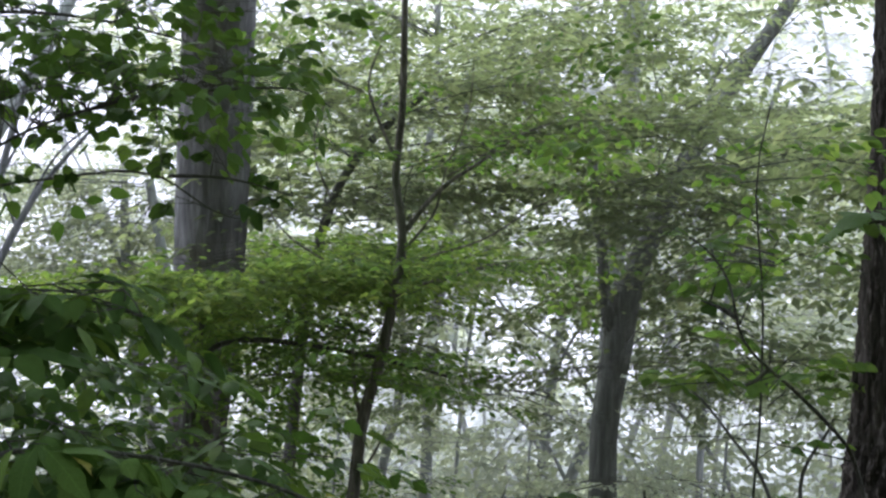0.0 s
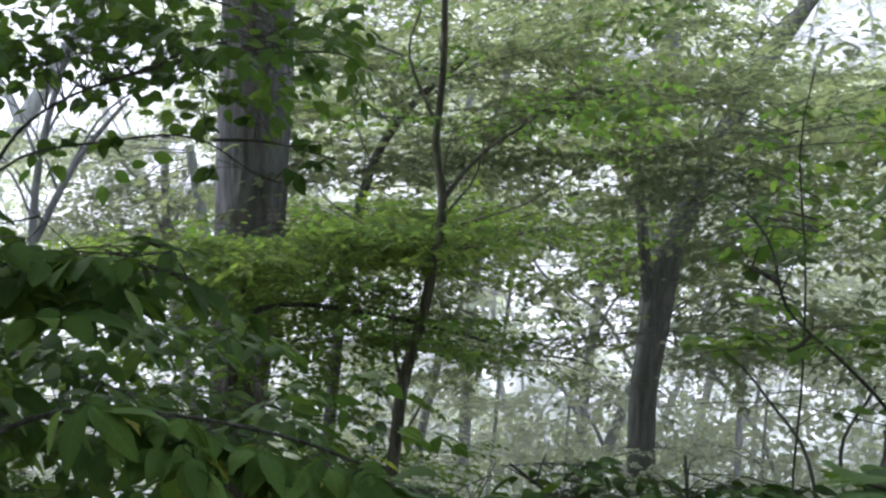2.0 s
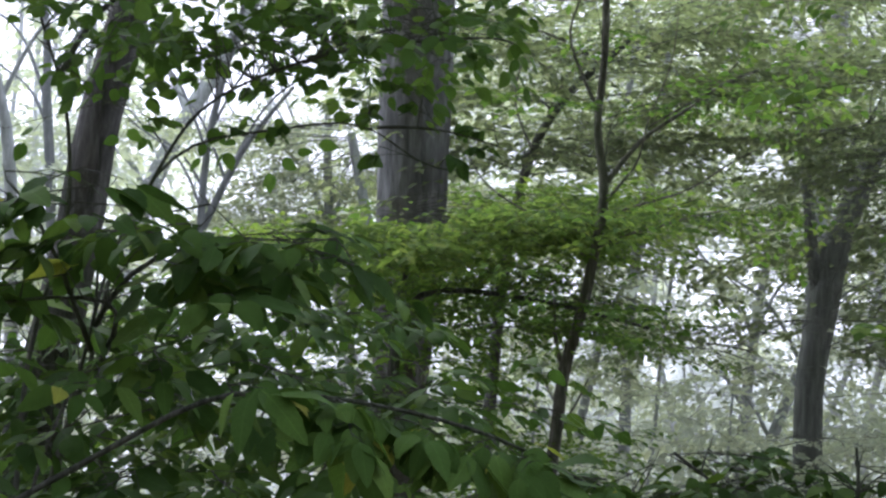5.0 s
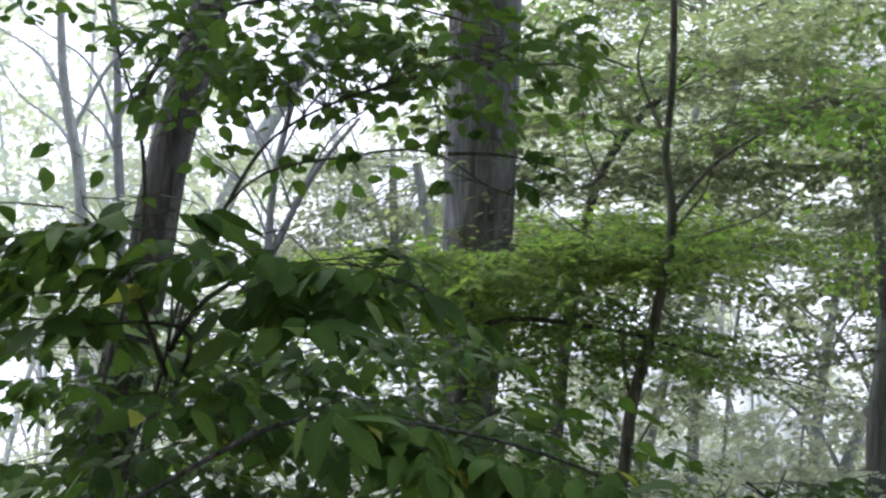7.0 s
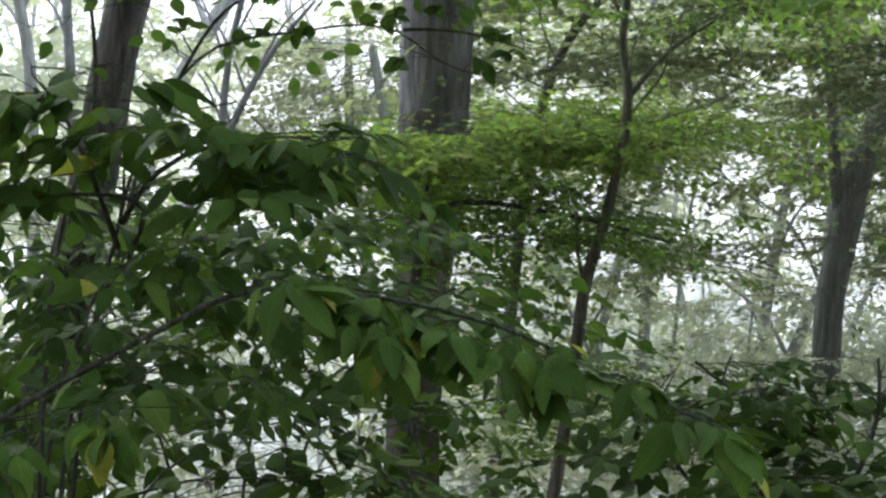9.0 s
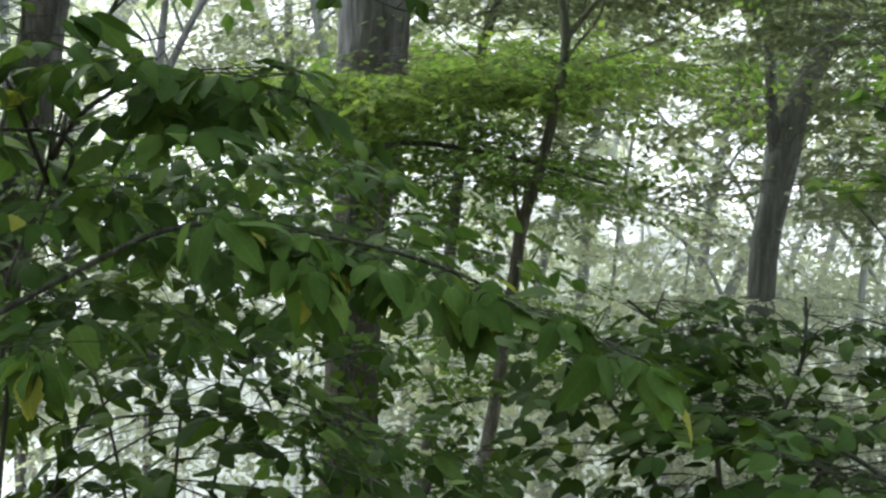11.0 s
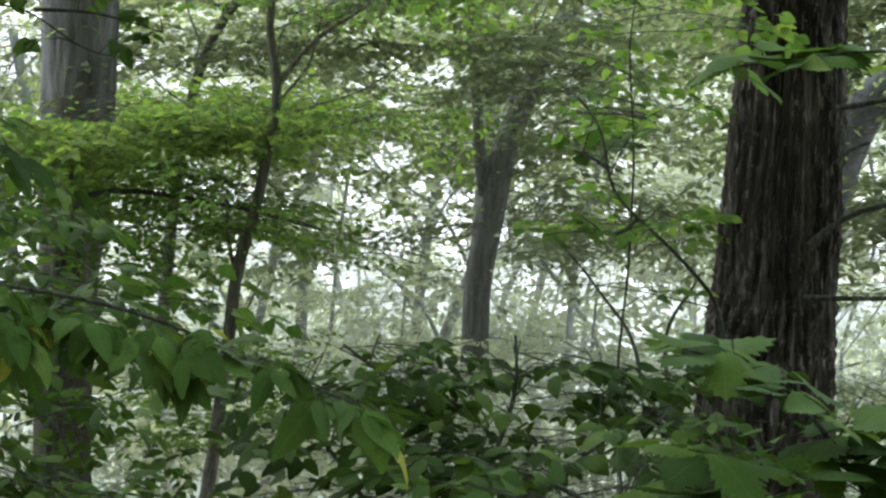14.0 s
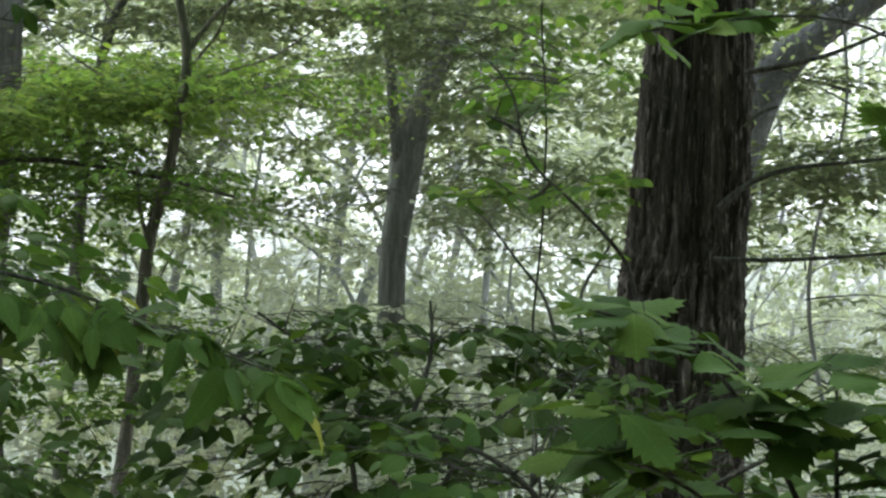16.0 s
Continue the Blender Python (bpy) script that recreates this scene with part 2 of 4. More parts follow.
VEINED = {m: leaf_material("veined_" + m.name, s, v, veins=True) for m, s, v in (
    (M_LEAF_DARK, [(0, (0.021, 0.041, 0.011)), (0.6, (0.034, 0.065, 0.015)), (1, (0.057, 0.092, 0.019))], 0.3),
    (M_LEAF_NEAR, [(0, (0.030, 0.057, 0.013)), (0.6, (0.043, 0.080, 0.018)), (1, (0.063, 0.103, 0.022))], 0.32),
    (M_LEAF_YELLOW, [(0, (0.12, 0.14, 0.024)), (1, (0.21, 0.21, 0.042))], 0.45),
    (M_LEAF_MAPLE, [(0, (0.066, 0.108, 0.027)), (0.6, (0.102, 0.156, 0.038)), (1, (0.148, 0.192, 0.048))], 0.5))}
# leaves with distance: mist haze painted in as paler, greyer green
M_LEAF_MID = leaf_material("mid_haze_leaf", [(0, (0.088, 0.110, 0.068)), (0.6, (0.116, 0.139, 0.088)), (1, (0.148, 0.167, 0.106))], 0.5)
M_LEAF_FAR = leaf_material("far_haze_leaf", [(0, (0.22, 0.243, 0.21)), (0.6, (0.26, 0.283, 0.245)), (1, (0.30, 0.322, 0.28))], 0.5)
M_LEAF_HAZE = leaf_material("deep_haze_leaf", [(0, (0.30, 0.318, 0.30)), (0.6, (0.335, 0.353, 0.332)), (1, (0.37, 0.388, 0.36))], 0.5)
M_LEAF_SOFT = leaf_material("grey_haze_leaf", [(0, (0.113, 0.13, 0.081)), (0.6, (0.141, 0.16, 0.099)), (1, (0.175, 0.19, 0.119))], 0.5)
M_LEAF_MISTY = leaf_material("mist_haze_leaf", [(0, (0.165, 0.182, 0.150)), (0.6, (0.195, 0.214, 0.176)), (1, (0.23, 0.248, 0.205))], 0.5)
FRESH = [(0, (0.050, 0.092, 0.023)), (0.6, (0.075, 0.128, 0.031)), (1, (0.112, 0.162, 0.039))]
M_LEAF_TIER = leaf_material("fresh_green_leaf", FRESH, 0.5)
VEINED[M_LEAF_TIER] = leaf_material("veined_fresh_green_leaf", FRESH, 0.5, veins=True)
DEEP = [(0, (0.015, 0.030, 0.007)), (0.6, (0.025, 0.047, 0.010)), (1, (0.042, 0.069, 0.013))]
M_LEAF_DEEP = leaf_material("deep_green_leaf", DEEP, 0.25)
VEINED[M_LEAF_DEEP] = leaf_material("veined_deep_green_leaf", DEEP, 0.25, veins=True)
M_LEAF_ROOF = leaf_material("canopy_leaf", [(0, (0.034, 0.06, 0.022)), (1, (0.068, 0.11, 0.032))], 0.3)

# ---- building blocks ----
EYE_H = 1.6


def spot(az, el, d):
    """A place by its bearing (degrees, to the left of north), its rise and its distance from the spot where the walker stands."""
    a, e = radians(az), radians(el)
    return Vector((-math.sin(a) * math.cos(e) * d, math.cos(a) * math.cos(e) * d, EYE_H + math.sin(e) * d))


def ground_z(x, y):
    r = math.hypot(x, y)
    z = 0.05 * math.sin(x * 0.9 + 1) + 0.06 * math.sin(y * 0.7) + 0.03 * math.sin(x * 2.3 + y * 1.7)
    if r > 6:
        z -= min(0.26 * (r - 6), 18.0)
    return z


def link_mesh(name, verts, faces, material, parent=None, label="", smooth=True):
    """verts (n, 3), faces (m, k) of one size k: one mesh object."""
    verts, faces = np.asarray(verts, dtype=np.float32), np.asarray(faces, dtype=np.int32)
    me = bpy.data.meshes.new(name)
    k = faces.shape[1]
    me.vertices.add(len(verts))
    me.vertices.foreach_set("co", verts.ravel())
    me.loops.add(faces.size)
    me.loops.foreach_set("vertex_index", faces.ravel())
    me.polygons.add(len(faces))
    me.polygons.foreach_set("loop_start", np.arange(0, faces.size, k, dtype=np.int32))
    me.polygons.foreach_set("use_smooth", np.full(len(faces), smooth))
    me.update()
    me.validate()
    me.materials.append(material)
    ob = new(name, me)
    if parent:
        ob.parent = parent
    if label:
        tagged(ob, label)
    return ob


def bend(points, radii, step):
    """A smooth line through a few points, resampled; returns places and radii."""
    P = [np.array(p, dtype=float) for p in points]
    P = [2 * P[0] - P[1]] + P + [2 * P[-1] - P[-2]]
    R = list(radii)
    where, thick = [], []
    for i in range(1, len(P) - 2):
        n = max(2, int(np.linalg.norm(P[i + 1] - P[i]) / step))
        for j in range(n):
            t = j / n
            a, b, c, d = P[i - 1], P[i], P[i + 1], P[i + 2]
            l0, l1, l2 = (max(np.linalg.norm(q - p), 1e-6) for p, q in ((a, b), (b, c), (c, d)))
            m1, m2 = (c - a) / (l0 + l1) * l1, (d - b) / (l1 + l2) * l1
            where.append((2 * t ** 3 - 3 * t * t + 1) * b + (t ** 3 - 2 * t * t + t) * m1 + (3 * t * t - 2 * t ** 3) * c + (t ** 3 - t * t) * m2)
            thick.append(R[i - 1] * (1 - t) + R[i] * t)
    where.append(P[-2])
    thick.append(R[-1])
    where, thick = np.array(where), np.array(thick)
    for _ in range(4):
        where[1:-1] = (where[:-2] + 2 * where[1:-1] + where[2:]) / 4
        thick[1:-1] = (thick[:-2] + 2 * thick[1:-1] + thick[2:]) / 4
    return where, thick


def rings(where, thick, sides, rough=0.0, ridges=0, seed=0, wobble=0.0):
    """A tube round a line. ridges: furrows of that number round the stem, rough deep (share of the radius)."""
    rng = np.random.default_rng(seed)
    n = len(where)
    along = np.gradient(where, axis=0)
    along /= np.linalg.norm(along, axis=1)[:, None]
    ref = np.array([1.0, 0.0, 0.0]) if abs(along[0][0]) < 0.8 else np.array([0.0, 1.0, 0.0])
    u = np.cross(along, ref)
    u /= np.linalg.norm(u, axis=1)[:, None]
    w = np.cross(along, u)
    ang = np.linspace(0, 2 * np.pi, sides, endpoint=False)[None, :]
    run = np.concatenate([[0], np.cumsum(np.linalg.norm(np.diff(where, axis=0), axis=1))])[:, None]
    k = np.ones((n, sides))
    if wobble:
        for f in range(1, 4):
            k += wobble / f * np.sin(f * ang + run * rng.uniform(0.5, 2.0) + rng.uniform(0, 6))
    if ridges:
        drift = sum(rng.uniform(0.1, 0.3) / j * np.sin(run * j * rng.uniform(1.5, 4) + 3 * ang + rng.uniform(0, 6)) for j in (1, 2, 3))
        a = np.abs(np.sin((ang + drift * 0.5) * ridges / 2 + rng.uniform(0, 6)))
        b = np.abs(np.sin((ang - drift * 0.7) * ridges * 0.31 + run * 2.0))
        c = np.abs(np.sin((ang + drift) * ridges * 0.77 + 3 * np.sin(run * 1.3 + 4 * ang)))
        k += rough * (np.minimum(a, 0.75) * 0.9 + 0.4 * np.minimum(b, 0.6) + 0.4 * np.minimum(c, 0.7) - 0.85)
        k += rng.normal(0, rough * 0.13, (n, sides))
    rad = thick[:, None] * k
    v = where[:, None, :] + rad[..., None] * (np.cos(ang)[..., None] * u[:, None, :] + np.sin(ang)[..., None] * w[:, None, :])
    i, j = np.meshgrid(np.arange(n - 1), np.arange(sides), indexing="ij")
    f = np.stack([i * sides + j, i * sides + (j + 1) % sides, (i + 1) * sides + (j + 1) % sides, (i + 1) * sides + j], -1).reshape(-1, 4)
    return v.reshape(-1, 3), f


def stem(name, points, radii, material, parent, sides=12, step=0.15, label="", **kw):
    where, thick = bend(points, radii, step)
    v, f = rings(where, thick, sides, **kw)
    return link_mesh(name, v, f, material, parent, label)


# leaf blades: x runs along the blade, z is its upper side; a unit long
SIMPLE = (np.array([(0, 0, 0), (0.42, 0.27, 0.05), (1, 0, -0.10), (0.42, -0.27, 0.05)]), [(0, 2, 1), (0, 3, 2)])


def blade(width, teeth, fold=0.10, droop=0.22, lobes=0.0, stalk=0.15, stations=7, sharp=1.0, peak=0.8):
    """A leaf with a stalk, a sunken midrib, an arched blade and a toothed or lobed rim."""
    v, f = [], []
    for i in range(stations + 1):
        s = i / stations
        half = width * math.sin(math.pi * s ** peak) ** 0.75 * (1 - 0.25 * s) if 0 < i < stations else 0.0
        half *= 1 + (teeth if i % 2 else -teeth) + lobes * math.sin(s * 9)
        x = stalk + (1 - stalk) * s
        z = -droop * s * s
        back = 0.04 * (1 if i % 2 else -1) * sharp
        v += [(x, 0, z), (x + back, half, z + fold * half * 2 - half * half * 0.8), (x + back, -half, z + fold * half * 2 - half * half * 0.8)]
    for i in range(stations):
        a, b = 3 * i, 3 * i + 3
        f += [(a, b, b + 1, a + 1), (a, a + 2, b + 2, b)]
    w = 0.006
    k = len(v)
    v += [(0, -w, 0.0), (0, w, 0.0), (stalk + 0.02, w, 0.002), (stalk + 0.02, -w, 0.002)]
    f += [(k, k + 3, k + 2, k + 1)]
    return np.array(v), f


OVATE = blade(0.24, 0.03, sharp=0.35, stations=8)
BROAD = blade(0.28, 0.02, droop=0.2, sharp=0.2, stations=8)
ROUND = blade(0.31, 0.0, droop=0.15, sharp=0.0, stations=8)
TOOTHED = blade(0.34, 0.15, droop=0.10, stations=17, fold=0.05, peak=1.35, stalk=0.06, sharp=0.7)
SMALL = (np.array([(0, 0, 0), (0.35, 0.26, 0.06), (0.72, 0.2, 0.0), (1, 0, -0.14), (0.72, -0.2, 0.0), (0.35, -0.26, 0.06), (0.5, 0, -0.02)]),
         [(0, 6, 1), (1, 6, 2), (2, 6, 3), (3, 6, 4), (4, 6, 5), (5, 6, 0)])


def unit(v):
    return v / np.maximum(np.linalg.norm(v, axis=-1, keepdims=True), 1e-9)


class Foliage:
    """Gathers leaves (place, way, upper side, length) and twigs, and turns them into meshes."""

    def __init__(self, seed):
        self.rng = np.random.default_rng(seed)
        self.leaf, self.twig = [], []

    def add(self, leaves, twigs):
        self.leaf.append(leaves)
        self.twig.append(twigs)

    def put(self, s, base, turn, pitch, roll, scale=1.0):
        R = np.array(Euler((radians(roll), radians(-pitch), radians(turn))).to_matrix())
        lv, tw = s
        out_l = np.concatenate([(lv[:, 0:3] * scale) @ R.T + base, lv[:, 3:6] @ R.T, lv[:, 6:9] @ R.T, lv[:, 9:10] * scale], 1)
        out_t = np.concatenate([(tw[:, 0:3] * scale) @ R.T + base, (tw[:, 3:6] * scale) @ R.T + base, tw[:, 6:8]], 1)
        self.add(out_l, out_t)

    def count(self):
        return sum(len(x) for x in self.leaf)

    def leaves_mesh(self, name, parent, material, shape, label="", rows=None):
        L = thinned(self.rng, np.concatenate(self.leaf)) if rows is None else rows
        if not len(L):
            return None
        t, faces = shape
        pos, x, nrm, size = L[:, 0:3], unit(L[:, 3:6]), L[:, 6:9], L[:, 9]
        y = unit(np.cross(nrm, x))
        z = np.cross(x, y)
        v = pos[:, None, :] + size[:, None, None] * (t[None, :, 0:1] * x[:, None, :] + t[None, :, 1:2] * y[:, None, :] + t[None, :, 2:3] * z[:, None, :])
        f = np.asarray(faces)[None] + (np.arange(len(L)) * len(t))[:, None, None]
        return link_mesh(name, v.reshape(-1, 3), f.reshape(-1, f.shape[-1]), material, parent, label, smooth=False)

    def twigs_mesh(self, name, parent, material, label=""):
        T = np.concatenate(self.twig)
        if not len(T):
            return None
        a, b, r0, r1 = T[:, 0:3], T[:, 3:6], T[:, 6], T[:, 7]
        d = unit(b - a)
        u = unit(np.cross(d, np.array([0.31, 0.2, 0.93])))
        w = np.cross(d, u)
        v = []
        for c, r in ((a, r0), (b, r1)):
            for k in range(3):
                g = k * math.pi / 1.5
                v.append(c + r[:, None] * (math.cos(g) * u + math.sin(g) * w))
        v = np.stack(v, 1)
        f = np.array([(k, (k + 1) % 3, 3 + (k + 1) % 3, 3 + k) for k in range(3)])
        f = f[None] + (np.arange(len(T)) * 6)[:, None, None]
        return link_mesh(name, v.reshape(-1, 3), f.reshape(-1, 4), material, parent, label)


def make_spray(seed, length, leaf, nodes=6, side=0.45, gap=0.7, droop=0.12, tilt=22, thick=0.004, hang=0.18, plain=False):
    """One flat spray of leaves on a forked twig that runs along x; z is its upper side."""
    rng = np.random.default_rng(seed)
    L, T = [], []

    def put_leaf(p, way, size):
        n = np.array([rng.normal(0, math.tan(radians(tilt))), rng.normal(0, math.tan(radians(tilt))), 1.0])
        w = np.array([way[0], way[1], way[2] - abs(rng.normal(hang, 0.18))])
        L.append((*p, *unit(w), *unit(n), size * rng.uniform(0.7, 1.2)))

    def run(p, way, ln, r, depth):
        n = max(2, int(ln / (leaf * gap)))
        q = np.array(p, dtype=float)
        way = np.array(way, dtype=float)
        for i in range(n):
            way = unit(way + np.array([rng.normal(0, 0.08), rng.normal(0, 0.08), -droop / n + rng.normal(0, 0.04)]))
            nx = q + way * ln / n
            if not plain:
                T.append((*q, *nx, r * (1 - 0.7 * i / n), r * (1 - 0.7 * (i + 1) / n)))
            sign = 1 if i % 2 else -1
            lat = np.array([-way[1], way[0], 0]) * sign
            if depth or i > n * 0.3:
                put_leaf(nx, way * rng.uniform(0.3, 0.9) + lat, leaf)
            q = nx
        put_leaf(q, way, leaf)
        if plain:
            T.append((*p, *q, r, r * 0.3))

    p, way = np.zeros(3), np.array([1.0, 0, 0])
    for i in range(nodes):
        way = unit(way + np.array([0, rng.normal(0, 0.12), -droop / nodes]))
        nx = p + way * length / nodes
        T.append((*p, *nx, thick * (1 - 0.6 * i / nodes), thick * (1 - 0.6 * (i + 1) / nodes)))
        s = i / nodes
        for sign in ((1, -1) if rng.random() < 0.6 else ((1,) if i % 2 else (-1,))):
            a = radians(rng.uniform(35, 65)) * sign
            d = np.array([way[0] * math.cos(a) - way[1] * math.sin(a), way[0] * math.sin(a) + way[1] * math.cos(a), way[2] + rng.normal(0.05, 0.1)])
            run(nx, d, length * side * (1 - 0.55 * s) * rng.uniform(0.6, 1.2), thick * 0.6, 1)
        p = nx
    run(p, way, length * side * 0.5, thick * 0.4, 1)
    return np.array(L), np.array(T)


def make_whorl(seed, leaf):
    """Three to six leaves spread out from the tip of a short shoot."""
    rng = np.random.default_rng(seed)
    L, n, a0 = [], int(rng.integers(4, 8)), rng.uniform(0, 6.28)
    for k in range(n):
        a = a0 + 6.28 * k / n + rng.normal(0, 0.25)
        way = np.array([math.cos(a), math.sin(a), rng.normal(-0.12, 0.12)])
        up = np.array([rng.normal(0, 0.22), rng.normal(0, 0.22), 1.0])
        L.append((0.03, 0, 0, *unit(way), *unit(up), leaf * rng.uniform(0.6, 1.15)))
    return np.array(L), np.array([(0, 0, 0, 0.03, 0, 0, 0.002, 0.0015)])


SPRAY = {
    "far": [make_spray(10 + i, 1.6, 0.165, 5, 0.5, 0.62, tilt=32, thick=0.005, plain=True) for i in range(8)],
    "mid": [make_spray(30 + i, 1.1, 0.082, 6, 0.5, 0.6, tilt=17, thick=0.003, plain=True) for i in range(8)],
    "fine": [make_spray(50 + i, 0.7, 0.046, 7, 0.5, 0.75, tilt=24, thick=0.0013, hang=0.12) for i in range(10)],
    "shrub": [make_spray(70 + i, 0.36, 0.090, 3, 0.5, 0.8, thick=0.0025, tilt=20, hang=0.16) for i in range(10)],
    "oval": [make_spray(80 + i, 0.26, 0.066, 3, 0.5, 0.85, thick=0.002, tilt=28, hang=0.25) for i in range(10)],
    "airy": [make_spray(85 + i, 0.26, 0.05, 3, 0.5, 0.85, thick=0.0016, tilt=30, hang=0.25) for i in range(10)],
    "near": [make_spray(90 + i, 0.20, 0.088, 3, 0.42, 0.85, droop=0.16, tilt=22, thick=0.0022, hang=0.2) for i in range(10)],
    "behind": [make_spray(93 + i, 0.34, 0.085, 3, 0.45, 0.8, droop=0.16, tilt=22, thick=0.0022, hang=0.2) for i in range(10)],
    "droop": [make_spray(95 + i, 0.10, 0.094, 2, 0.4, 0.9, droop=0.3, tilt=20, thick=0.002, hang=0.5) for i in range(10)],
    "few": [make_spray(130 + i, 0.05, 0.06, 1, 0.3, 0.9, thick=0.0015, tilt=30, hang=0.35) for i in range(6)],
    "small_whorl": [make_whorl(120 + i, 0.10) for i in range(8)],
    "whorl": [make_whorl(100 + i, 0.15) for i in range(10)],
    "shade_roof": [make_spray(110 + i, 2.2, 0.42, 5, 0.5, 0.6, thick=0.02, plain=True) for i in range(6)],
}


def limb_fill(F, kind, start, ends, per, bow=0.25, r=0.02, heading=None, flat=18, outer=0.35):
    """Limbs from start to each of the ends, each carrying sprays along its outer part."""
    rng, bank = F.rng, SPRAY[kind]
    tw = []
    for e in ends:
        a, b = np.array(start(e)), np.array(e)
        ln = np.linalg.norm(b - a)
        mid = (a + b) / 2 + np.array([rng.normal(0, 0.06), rng.normal(0, 0.06), bow * 0.3]) * ln
        where, thick = bend([a, mid, b], [r, r * 0.6, r * 0.25], max(ln / 10, 0.08))
        for i in range(len(where) - 1):
            tw.append((*where[i], *where[i + 1], thick[i], thick[i + 1]))
        head = math.degrees(math.atan2(b[1] - a[1], b[0] - a[0])) if heading is None else heading
        for k in range(per):
            s = outer + (1 - outer) * (k + rng.random()) / per
            p = where[min(int(s * (len(where) - 1)), len(where) - 1)]
            side = (1 if k % 2 else -1) * rng.uniform(25, 75)
            F.put(bank[rng.integers(len(bank))], p, head + side + rng.normal(0, 15), rng.normal(0, min(10, 0.6 * flat)), rng.normal(0, flat), rng.uniform(0.75, 1.2))
    F.twig.append(np.array(tw))


# clearings through which the bright mist shows: bearing, rise and their half widths
GAPS = ((13, 7.9, 1.5, 1.1), (18.9, 11.2, 0.9, 1.2), (-5.9, 13.3, 1.2, 0.9), (-15.4, 13.6, 2.7, 1.9), (-5.2, 1.5, 0.8, 0.7), (-8.8, -0.7, 1.5, 0.7), (-0.9, -0.7, 1.2, 0.6),
        (19.3, 10.2, 2.0, 1.3), (20.4, 7.6, 0.7, 0.8), (27.4, 12.8, 1.6, 1.6), (20.6, 5.0, 0.7, 0.8), (29, 0, 2.0, 1.2), (-4.6, 2.8, 1.1, 0.8), (-2.9, 4.3, 0.9, 0.6),
        (-15.3, -1.9, 1.2, 0.7), (-5.0, 7.7, 0.8, 0.7), (-25.6, 7.2, 1.5, 1.0), (-23.4, 0.3, 1.2, 0.7), (4.8, 14.6, 1.5, 0.8), (16.8, -7.3, 3.6, 1.6), (-3.4, 0.9, 1.7, 0.9), (-1.8, 2.5, 1.0, 0.5), (2.2, 0.2, 1.0, 0.6), (-11.5, -0.6, 1.2, 0.6), (-3.4, -1.6, 1.2, 0.6), (6.0, 1.2, 0.8, 0.4), (-12.5, 2.0, 0.8, 0.4), (-3.0, 6.6, 0.5, 0.3), (0.2, 4.6, 0.4, 0.25))
# stems that stand free: from bearing and rise to bearing and rise, half width, distance up to which nothing hides them, share that is gone
STRIPS = ((20.5, 7.6, 17.2, 12.2, 1.7, 3.9, 0.5), (25.4, 7.6, 27.0, 12.6, 1.5, 3.9, 0.5), (-20.6, 1.5, -21.2, 3.4, 0.8, 10.8, 0.9), (-21.2, 3.4, -22.3, 6.1, 1.0, 10.8, 0.92), (-22.3, 6.1, -26.0, 8.8, 1.3, 10.8, 0.92), (4.9, -10.5, 3.6, -0.8, 0.45, 6.0, 0.8), (3.6, -0.8, 1.85, 7.3, 0.4, 6.0, 0.8), (1.85, 7.3, 1.8, 15, 0.35, 6.0, 0.8), (1.8, 7.5, -3.0, 11.6, 0.35, 5.8, 0.7), (9.95, 5.6, 9.87, 9.9, 1.6, 8.2, 0.93), (9.87, 9.9, 9.85, 11.4, 1.5, 8.2, 0.75), (16.3, 8.0, 15.8, 11.8, 4.2, 3.9, 0.55),
          (23.9, 5.9, 22.2, 11.8, 1.1, 6.8, 0.8), (-6.4, -3.4, -7.4, 5.0, 0.8, 12.9, 0.985), (-7.4, 5.0, -9.1, 7.9, 0.6, 12.8, 0.6), (-6.7, 3.2, -6.4, 7.5, 0.35, 12.6, 0.7), (-18.6, -2.6, -19.4, 7.0, 2.4, 5.2, 0.97), (-18.2, -11.5, -18.6, -2.6, 1.9, 5.2, 0.4))


def clear(az, el):
    return any(((az - a) / w) ** 2 + ((el - e) / h) ** 2 < 1 for a, e, w, h in GAPS)


def thinned(rng, L):
    """Leaves without those that would fill a clearing or hide a free-standing stem."""
    v = L[:, 0:3] + L[:, 3:6] * L[:, 9:10] * 0.5 - np.array([0, 0, EYE_H])
    d = np.linalg.norm(v, axis=1)
    az, el = np.degrees(np.arctan2(-v[:, 0], v[:, 1])), np.degrees(np.arcsin(v[:, 2] / d))
    chance, gone = rng.random(len(L)), np.zeros(len(L), dtype=bool)
    for a, e, w, h in GAPS:
        gone |= (((az - a) / w) ** 2 + ((el - e) / h) ** 2 < 1) & (chance < 0.66) & (d > 3.9)
    for a0, e0, a1, e1, half, far, share in STRIPS:
        s = (el - e0) / (e1 - e0)
        gone |= (s > 0) & (s < 1) & (np.abs(az - a0 - (a1 - a0) * s) < half) & (d < far) & (chance < share)
    return L[~gone]


def window(rng, n, az, el, d, gaps=False):
    """n places scattered over a stretch of bearings, rises and distances."""
    out = []
    while len(out) < n:
        a, e = rng.uniform(*az), rng.uniform(*el)
        if not (gaps and clear(a, e) and rng.random() < 0.9):
            out.append(np.array(spot(a, e, rng.uniform(*d))))
    return out


def under(rng, n, line, depth, d):
    """n places under a sloping upper outline (bearing, rise), down to depth degrees below it."""
    line = sorted(line)
    az, el = [p[0] for p in line], [p[1] for p in line]
    out = []
    for k in range(n):
        a = az[0] + (az[-1] - az[0]) * (k + rng.random()) / n
        out.append(np.array(spot(a, np.interp(a, az, el) - depth * rng.random() ** 1.2, rng.uniform(*d))))
    return out


